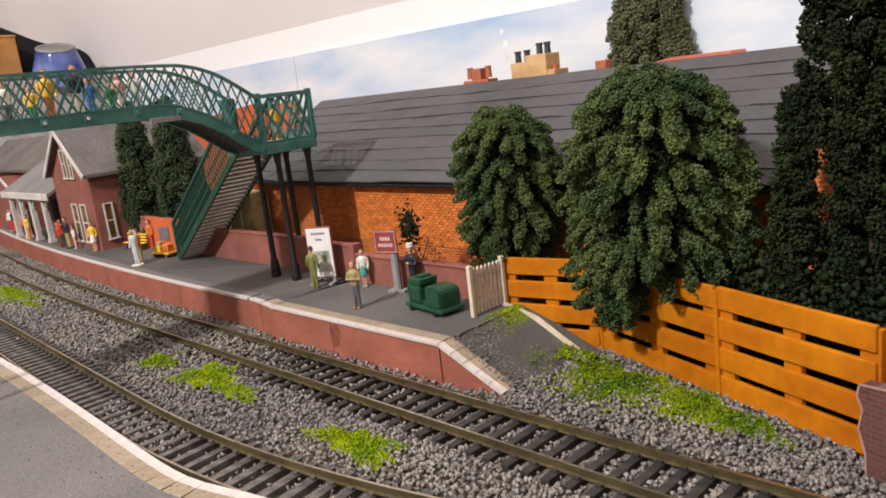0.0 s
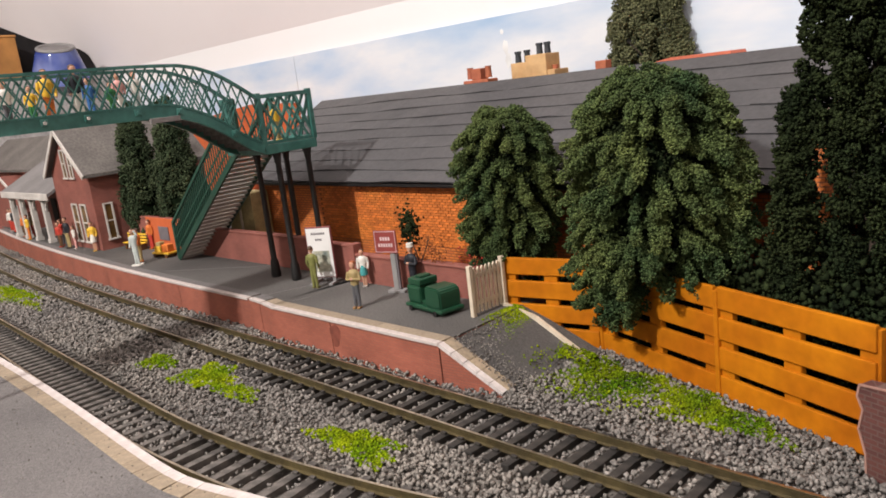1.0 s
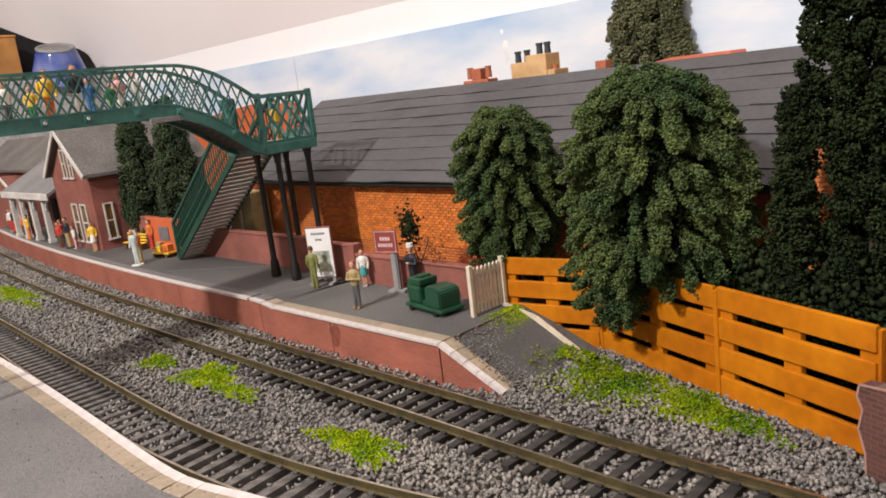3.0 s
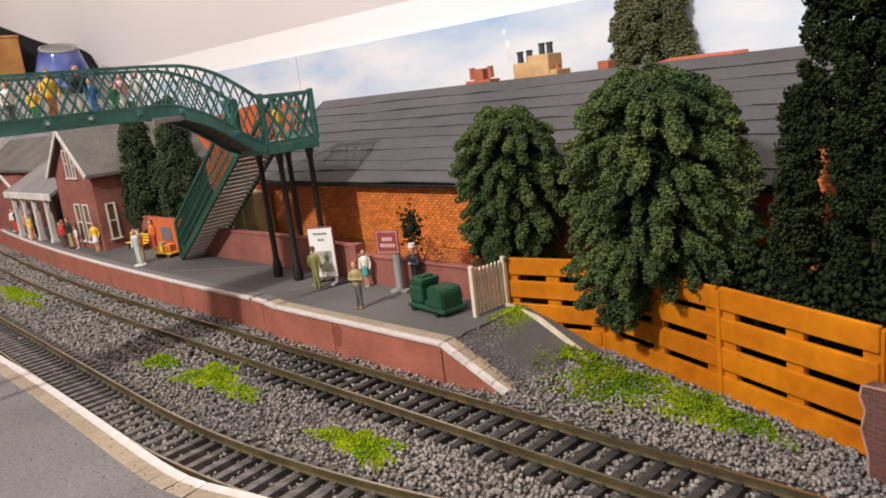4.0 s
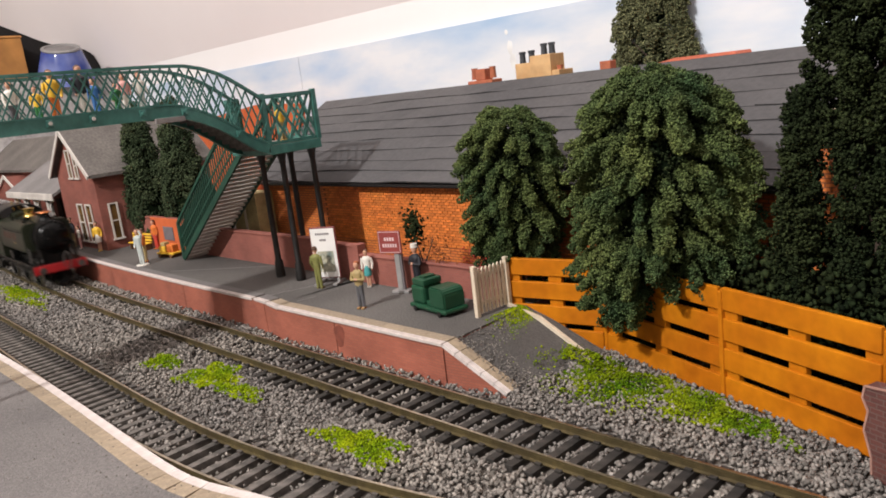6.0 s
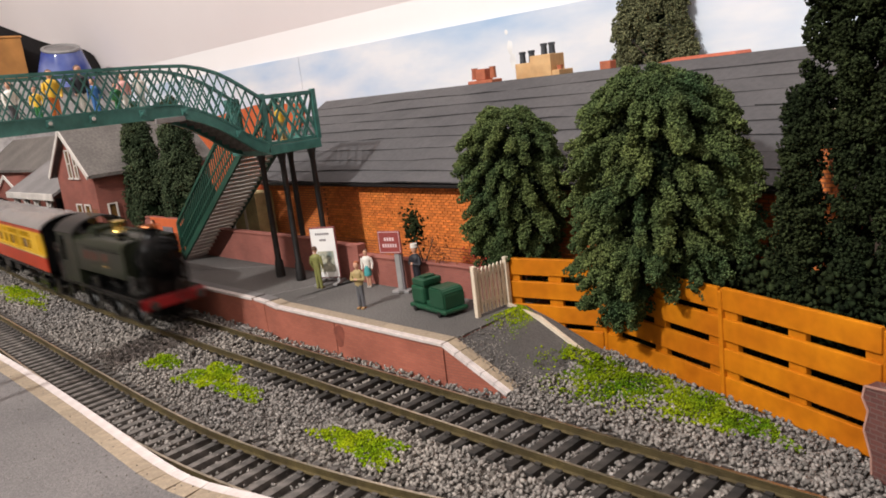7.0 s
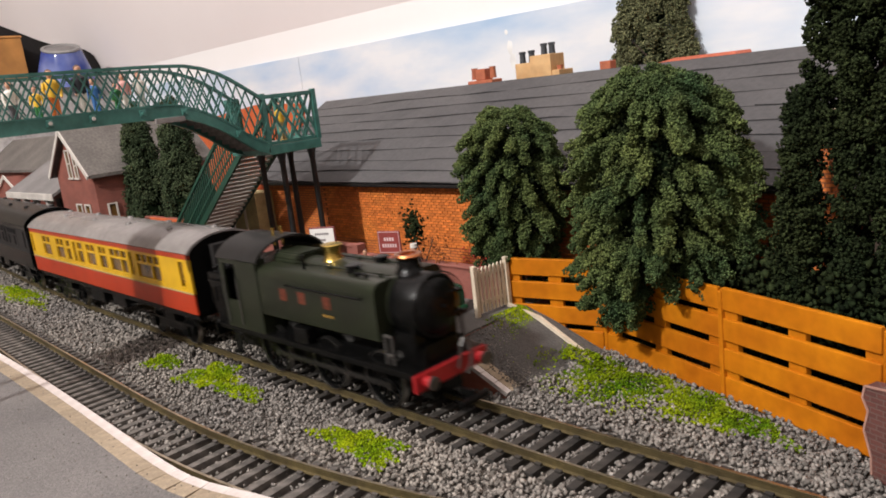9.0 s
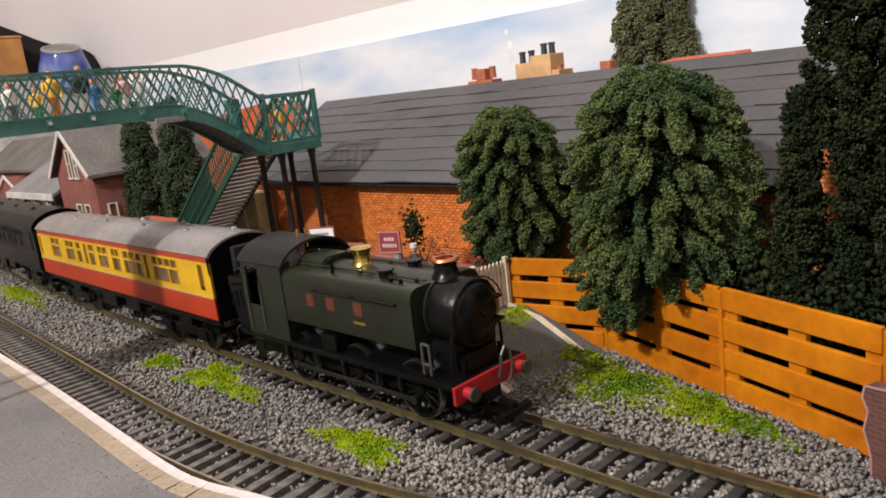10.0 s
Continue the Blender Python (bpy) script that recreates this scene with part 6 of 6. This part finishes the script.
    lathe(bm, [(5.0, 42.0), (4.0, 43.4), (3.5, 44.4), (3.3, 46.6)], 20, Matrix.Translation((44.2, 0, 0)))
    ch = part("chimney", bm, M_LOCOBLACK, v, smooth=True)
    bm = bmesh.new()
    lathe(bm, [(3.3, 46.6), (4.0, 47.0), (4.4, 47.6), (4.0, 48.2), (2.8, 48.2), (2.7, 46.8)], 20, Matrix.Translation((44.2, 0, 0)))
    part("chimney_cap", bm, M_COPPER, ch, "polished copper chimney cap", smooth=True)
    bm = bmesh.new()
    lathe(bm, [(4.6, 41.6), (3.6, 42.8), (2.8, 45.0), (2.9, 46.6), (3.8, 48.4), (3.5, 48.6), (1.6, 48.3)], 20, Matrix.Translation((5.5, 0, 0)))
    part("safety_valve_cover", bm, M_BRASS, v, "polished brass safety valve cover", smooth=True)
    for x, y, r, z0, z1, nm in ((24, -6, 2.2, 42, 44.4, "tank_filler"), (24, 6, 2.2, 42, 44.4, "tank_filler"), (2, -10.0, 0.6, 41.8, 46.6, "lamp_iron"), (-27, -2, 0.5, 46, 53, "whistle"), (-27, 1.5, 0.5, 46, 53, "whistle")):
        bm = bmesh.new()
        lathe(bm, [(r, z0), (r, z1 - 0.6), (r * 1.25, z1 - 0.5), (r * 1.2, z1)], 12, Matrix.Translation((x, y, 0)))
        part(nm, bm, M_BRASS if nm == "whistle" else M_LOCOBLACK, v, smooth=True)
    # cab
    for s in (-1, 1):
        bm = bmesh.new()
        y = s * 14.4
        for b in ((-48, -45.2, 16.2, 43.4), (-36.8, -22, 16.2, 43.4), (-45.2, -36.8, 16.2, 27), (-45.2, -36.8, 41.4, 43.4)):
            box(bm, b[0], b[1], y - 0.4, y + 0.4, b[2], b[3])
        side = part("cab_side", bm, M_LOCO, v, "dark green cab side with open doorway")
        bm = bmesh.new()
        for x in (-45.6, -36.4):
            bar(bm, (x, s * 15.2, 18), (x, s * 15.2, 36), 0.3, 6)
        part("grab_rail", bm, M_DULL, side, "thin steel grab rail")
        rows = [(x, z) for x in (-47.3, -35.2, -23.2) for z in np.arange(18, 43, 1.9)] + [(x, z) for z in (17.2, 42.6) for x in np.arange(-34, -23, 1.9)]
        rivets("rivet_row", [(x, y + s * 0.45, z) for x, z in rows], M_LOCO, 31, side)
        bm = bmesh.new()
        for a, b in (((-59.5, 33), (-48.2, 33)), ((-58, 30), (-58, 24)), ((-54, 31), (-54, 25))):
            bar(bm, (a[0], s * 14.6, a[1]), (b[0], s * 14.6, b[1]), 0.4, 6)
        part("bunker_rail", bm, M_LOCOBLACK, v)
    bm = bmesh.new()
    for a in ((-14, -10.5, 16.2, 44), (10.5, 14, 16.2, 44), (-10.5, 10.5, 16.2, 38), (-2.5, 2.5, 38, 46)):
        box(bm, -22.8, -22, a[0], a[1], a[2], a[3])
    part("cab_front", bm, M_LOCO, v, "cab front with two spectacle windows")
    bm = bmesh.new()
    box(bm, -48.2, -47.4, -14, 14, 16.2, 38)
    part("cab_back", bm, M_LOCOBLACK, v)
    # solid black block paints the darkness inside the cab
    bm = bmesh.new()
    box(bm, -46.5, -24, -11, 11, 16.3, 40.5)
    part("cab_interior", bm, M_LOCOBLACK, v, "black cab interior fittings")
    bm = bmesh.new()
    arc_roof(bm, 15.2, 43.3, 50.2, -49.5, -20.5, 0.7)
    part("cab_roof", bm, mat("cab_roof_black", (0.018, 0.017, 0.017), 0.36, vary=0.2, scale=200, spec=0.25), v, "black curved cab roof", smooth=True)
    bm = bmesh.new()
    prism(bm, [(-48.2, 16.2), (-57, 16.2), (-60, 28), (-60.5, 36), (-48.2, 36)], "y", -13.8, 13.8)
    bk = part("bunker", bm, M_LOCOBLACK, v)
    rng = np.random.default_rng(5)
    grains("coal", np.stack([rng.uniform(-59, -49, 160), rng.uniform(-12, 12, 160), rng.uniform(35.6, 38, 160)], 1), rng.uniform(1.5, 3.2, 160), M_LOCOBLACK, 6, "black coal", parent=bk)
    # ends
    for x, d in ((57, 1), (-57, -1)):
        bm = bmesh.new()
        box(bm, min(x, x + d * 1.2), max(x, x + d * 1.2), -15.6, 15.6, 10.6, 16.0, 0.3)
        beam = part("buffer_beam", bm, M_RED if d > 0 else M_LOCOBLACK, v, "bright red buffer beam" if d > 0 else "black rear beam")
        for s in (-1, 1):
            bm = bmesh.new()
            bar(bm, (x + d * 1.1, s * 11.35, 13.4), (x + d * 4.2, s * 11.35, 13.4), 1.7, 12)
            bf = part("buffer", bm, M_RED if d > 0 else M_LOCOBLACK, beam)
            bm = bmesh.new()
            bar(bm, (x + d * 4.2, s * 11.35, 13.4), (x + d * 5.0, s * 11.35, 13.4), 2.1, 16)
            part("buffer_head", bm, M_DULL, beam, "dull steel buffer head")
    bm = bmesh.new()
    pts = [(59, 1.8, 13), (60, 1.8, 16), (60.2, 2.2, 20), (60.4, 3.8, 22.4), (60.6, 5.4, 21), (61.2, 5.6, 17), (61.2, 4.8, 13.5), (60.4, 3.6, 11)]
    for p, q in zip(pts, pts[1:]):
        bar(bm, p, q, 0.45, 7)
    part("brake_hose", bm, M_DULL, v, "grey looped brake hose")
    bm = bmesh.new()
    box(bm, 56, 66, -1.2, 1.2, 4.6, 5.6, 0.2)
    box(bm, 65, 67, -6, 6, 4.2, 6.4, 0.3)
    box(bm, 60, 66, -0.8, 0.8, 5.6, 8.0, 0.2)
    part("coupling", bm, M_LOCOBLACK, v, "black model coupling hook")
    for x in (37.2, 8.6, -24.8):
        wheelset(v, x, 9.25, True)
    for s in (-1, 1):
        bm = bmesh.new()
        box(bm, -25.5, 38.0, -0.35, 0.35, -0.8, 0.8, 0.2)
        for x in (37.2, 8.6, -24.8):
            bar(bm, (x, -0.6, 0), (x, 0.6, 0), 1.5, 10)
        RODS.append((part("coupling_rod", bm, mat("rod_steel", (0.085, 0.08, 0.075), 0.38, 0.9) if s < 0 else bpy.data.materials["rod_steel"], v, "steel coupling rod", m=M(0, s * 10.9, 9.25)), s * 10.9))
    TRAIN.append((v, 62))


locomotive()


def coach(name, lag, label, lower, upper, roofm, L=208.0, tall=0.0, dark=False):
    v = thing(name, M(0, 0, 0), label, "railway coach")
    h = L / 2
    W = 16.0
    z0, z1, z2, z3, z4 = 17.5, 26.4, 28.2, 40.2, 43.2
    wins = [(94, 99.1), (51.5, 76.6), (42.9, 47.6), (19.7, 41.2), (5.8, 15.8), (-11.8, 1.0), (-24.5, -16.2), (-31.4, -26.0), (-41.8, -34.6), (-58.5, -45.0), (-81.8, -67.2), (-103.1, -98.1)]
    inner = mat(name + "_interior", (0.50, 0.28, 0.05), 0.7, vary=0.3, scale=80) if not dark else M_INTERIOR
    for s in (-1, 1):
        ya, yb = sorted((s * W, s * (W - 1.0)))
        bm = bmesh.new()
        box(bm, -h, h, ya, yb, z0, z1, 0.15)
        part("lower_panel", bm, lower, v, "red lower body panel" if not dark else "")
        bm = bmesh.new()
        box(bm, -h, h, ya, yb, z4 - 2.6, z4, 0.1)
        part("cornice_panel", bm, lower, v)
        bm = bmesh.new()
        box(bm, -h, h, ya, yb, z1, z2)
        box(bm, -h, h, ya, yb, z3, z4 - 2.6)
        edges = sorted(w for w in wins)
        x = -h
        for a, b in edges:
            if a > x:
                box(bm, x, a, ya, yb, z2, z3)
            x = b
        box(bm, x, h, ya, yb, z2, z3)
        side = part("window_band", bm, upper, v, "yellow window band" if not dark else "")
        for a, b in edges:
            narrow = b - a < 7
            bm = bmesh.new()
            m = s * (W - 0.75)
            box(bm, a, b, m - 0.12, m + 0.12, z2 + (2 if narrow else 0), z3)
            part("pane", bm, M_INTERIOR if dark else M_GLASSDARK, side)
            bm = bmesh.new()
            f0, f1 = sorted((s * (W + 0.18), s * (W - 0.6)))
            t = 0.7
            box(bm, a, a + t, f0, f1, z2, z3)
            box(bm, b - t, b, f0, f1, z2, z3)
            box(bm, a + t, b - t, f0, f1, z2, z2 + t)
            box(bm, a + t, b - t, f0, f1, z3 - t, z3)
            if not narrow:
                zz = z2 + (z3 - z2) * 0.62
                box(bm, a + t, b - t, f0, f1, zz - 0.45, zz + 0.45)
                n = max(1, round((b - a) / 6.2))
                for i in range(1, n):
                    xx = a + (b - a) * i / n
                    box(bm, xx - 0.4, xx + 0.4, f0, f1, zz, z3 - t)
                if b - a > 18:
                    xx = a + (b - a) * 0.64
                    box(bm, xx - 0.4, xx + 0.4, f0, f1, z2 + t, zz)
            part("window_frame", bm, upper, side)
        bm = bmesh.new()
        box(bm, -h, h, s * (W + 0.15) - 0.12, s * (W + 0.15) + 0.12, z1 - 0.25, z1 + 0.35)
        part("lining", bm, upper if dark else PAINT["tan"], v, "thin cream lining" if not dark else "")
    bm = bmesh.new()
    outer = arc_roof(bm, W + 0.4, z4 + 0.01, 49.6 + tall, -h - 0.6, h + 0.6, 0.8, 18)
    rf = part("roof", bm, roofm, v, "grey curved roof" if not dark else "", smooth=True)
    for i in range(9):
        x = -h + 14 + i * (L - 28) / 8
        bm = bmesh.new()
        lathe(bm, [(1.5, 49.0 + tall), (1.5, 50.2 + tall), (1.0, 50.8 + tall)], 10, Matrix.Translation((x, 5 * (-1) ** i, -0.7)))
        part("roof_vent", bm, roofm, rf, smooth=True)
    for d in (-1, 1):
        bm = bmesh.new()
        a, b = sorted((d * h, d * (h - 1.0)))
        prism(bm, [(-W + 0.4, z0)] + [(p[0] * 0.985, p[1] - 0.3) for p in outer] + [(W - 0.4, z0)], "x", a, b)
        end = part("end_panel", bm, M_LOCOBLACK, v, "black coach end")
        bm = bmesh.new()
        a, b = sorted((d * h, d * (h + 3.0)))
        box(bm, a, b, -6, 6, 15, 45, 0.5)
        part("gangway", bm, M_INTERIOR, end, "black corridor gangway bellows")
    bm = bmesh.new()
    box(bm, -h + 1, h - 1, -W + 1.1, W - 1.1, z0 - 1.5, z0 + 2.0)
    part("floor", bm, M_LOCOBLACK, v)
    bm = bmesh.new()
    box(bm, -h + 4, h - 4, -8, 8, z0 + 2.01, 32)
    part("seats", bm, inner, v, "warm brown seating inside")
    bm = bmesh.new()
    for s in (-1, 1):
        for x in (-40, 40):
            flat_bar(bm, (x, s * 12, 13.5), (x * 0.35, s * 12, 9), 1.0, 0.8)
        flat_bar(bm, (-15, s * 12, 9), (15, s * 12, 9), 1.0, 0.8)
        box(bm, -24, -6, s * 11 - 3, s * 11 + 3, 8, 15.5, 0.5)
        box(bm, 6, 22, s * 11 - 3, s * 11 + 3, 9, 15.5, 0.5)
        box(bm, -h + 1, h - 1, s * 14 - 0.6, s * 14 + 0.6, 14.5, z0)
    part("underframe", bm, M_LOCOBLACK, v, "black underframe and trussing")
    for bx in (-h + 38, h - 38):
        bm = bmesh.new()
        for s in (-1, 1):
            box(bm, bx - 23, bx + 23, s * 11.6 - 0.8, s * 11.6 + 0.8, 5.5, 9.5, 0.4)
            for x in (-16, 16):
                box(bm, bx + x - 3, bx + x + 3, s * 12.6 - 0.8, s * 12.6 + 0.8, 4.5, 9, 0.4)
        box(bm, bx - 5, bx + 5, -12, 12, 8, 15)
        part("bogie", bm, M_LOCOBLACK, v)
        for x in (-16, 16):
            wheelset(v, bx + x, 6.2, False, label="dark disc wheel pair")
    for d in (-1, 1):
        bm = bmesh.new()
        box(bm, d * h - 1, d * h + d * 5 if d > 0 else d * h + 1, -1, 1, 5, 6, 0.2) if d > 0 else box(bm, -h - 5, -h + 20, -1, 1, 5, 6, 0.2)
        part("coupling", bm, M_STEEL, v)
    TRAIN.append((v, lag))
    return v


coach("passenger_coach", 235.0, "model coach with red lower panels, yellow window band and grey roof", M_MAROON, M_YELLOW, M_ROOFGREY)
coach("parcels_coach", 451.0, "unlit black-brown model coach coupled behind the yellow coach", M_LOCOBLACK, M_INTERIOR, M_LOCOBLACK, tall=2.0, dark=True)


# ---- bricks of the shed wall, the stretch in view ----
M_BRICK = mat("orange_brick", (0.62, 0.185, 0.034), 0.62, vary=0.18, scale=700, second=(0.50, 0.130, 0.026), mix_scale=60, island=0.24, bump=0.4)
M_MORTAR = mat("mortar", (0.20, 0.075, 0.035), 0.9, vary=0.2, scale=600)


def shed_bricks():
    shed_thing = bpy.data.objects["goods_shed"]
    bm = bmesh.new()
    box(bm, -184, -36, 103.82, 103.99, 22, 51.3)
    part("mortar_bed", bm, M_MORTAR, shed_thing, "dark recessed mortar")
    bw, bh = 3.4, 1.35
    bm = bmesh.new()
    box(bm, -bw / 2 + 0.14, bw / 2 - 0.14, -0.42, 0.0, -bh / 2 + 0.12, bh / 2 - 0.12)
    rng = random.Random(44)
    first = None
    rest = bmesh.new()
    row = 0
    z = 22.7
    while z < 50.9:
        x = -182.0 + (bw / 2 if row % 2 else 0)
        while x < -38:
            dy = rng.uniform(-0.1, 0.1)
            if -117 < x < -67 and z > 24:
                m = M(x, 103.82 + dy, z, rng.uniform(-1.5, 1.5), 0, rng.uniform(-1.2, 1.2))
                if first is None:
                    first = part("brick", bm, M_BRICK, shed_thing, m=m)
                else:
                    again(first, m)
            else:
                box(rest, x - bw / 2 + 0.14, x + bw / 2 - 0.14, 103.4 + dy, 103.82, z - bh / 2 + 0.12, z + bh / 2 - 0.12)
            x += bw
        z += bh
        row += 1
    tagged(part("brickwork", rest, M_BRICK, shed_thing, "orange brick courses"), kind="stuff")


shed_bricks()


# ---- motion of the train ----
# place of the loco's front buffers along the far track, by time
FRONT = [(0.0, -1290), (1.0, -1135), (2.0, -980), (3.0, -825), (4.0, -672), (4.8, -556), (5.0, -521), (5.2, -487), (5.5, -437), (5.7, -397), (6.2, -312), (6.8, -213),
         (7.0, -178), (7.25, -138), (7.5, -103), (8.0, -64), (8.5, -25.5), (9.0, 6), (9.25, 16), (9.5, 22), (9.7, 22), (10.0, 22)]


def front_at(t):
    for (a, xa), (b, xb) in zip(FRONT, FRONT[1:]):
        if t <= b:
            return xa + (xb - xa) * (t - a) / (b - a)
    return FRONT[-1][1]


def motions():
    for vehicle, lag in TRAIN:
        rows = []
        for t, x in FRONT:
            xc = x - lag
            rows.append((t, M(xc, far_y(xc), 0, 0, 0, math.degrees(far_heading(xc)))))
        walk(vehicle, rows)
    for wheel, (wx, wz), r in WHEELS:
        rows = []
        steps = [i * 0.1 for i in range(101)]
        for t in steps:
            turn = math.degrees((front_at(t) - FRONT[0][1]) / r)
            rows.append((t, M(wx, 0, wz) @ Matrix.Rotation(radians(turn), 4, "Y")))
        walk(wheel, rows)
    for rod, y in RODS:
        rows = []
        for i in range(101):
            turn = (front_at(i * 0.1) - FRONT[0][1]) / 9.25
            rows.append((i * 0.1, M(3.8 * math.sin(turn), y, 9.25 + 3.8 * math.cos(turn))))
        walk(rod, rows)


motions()
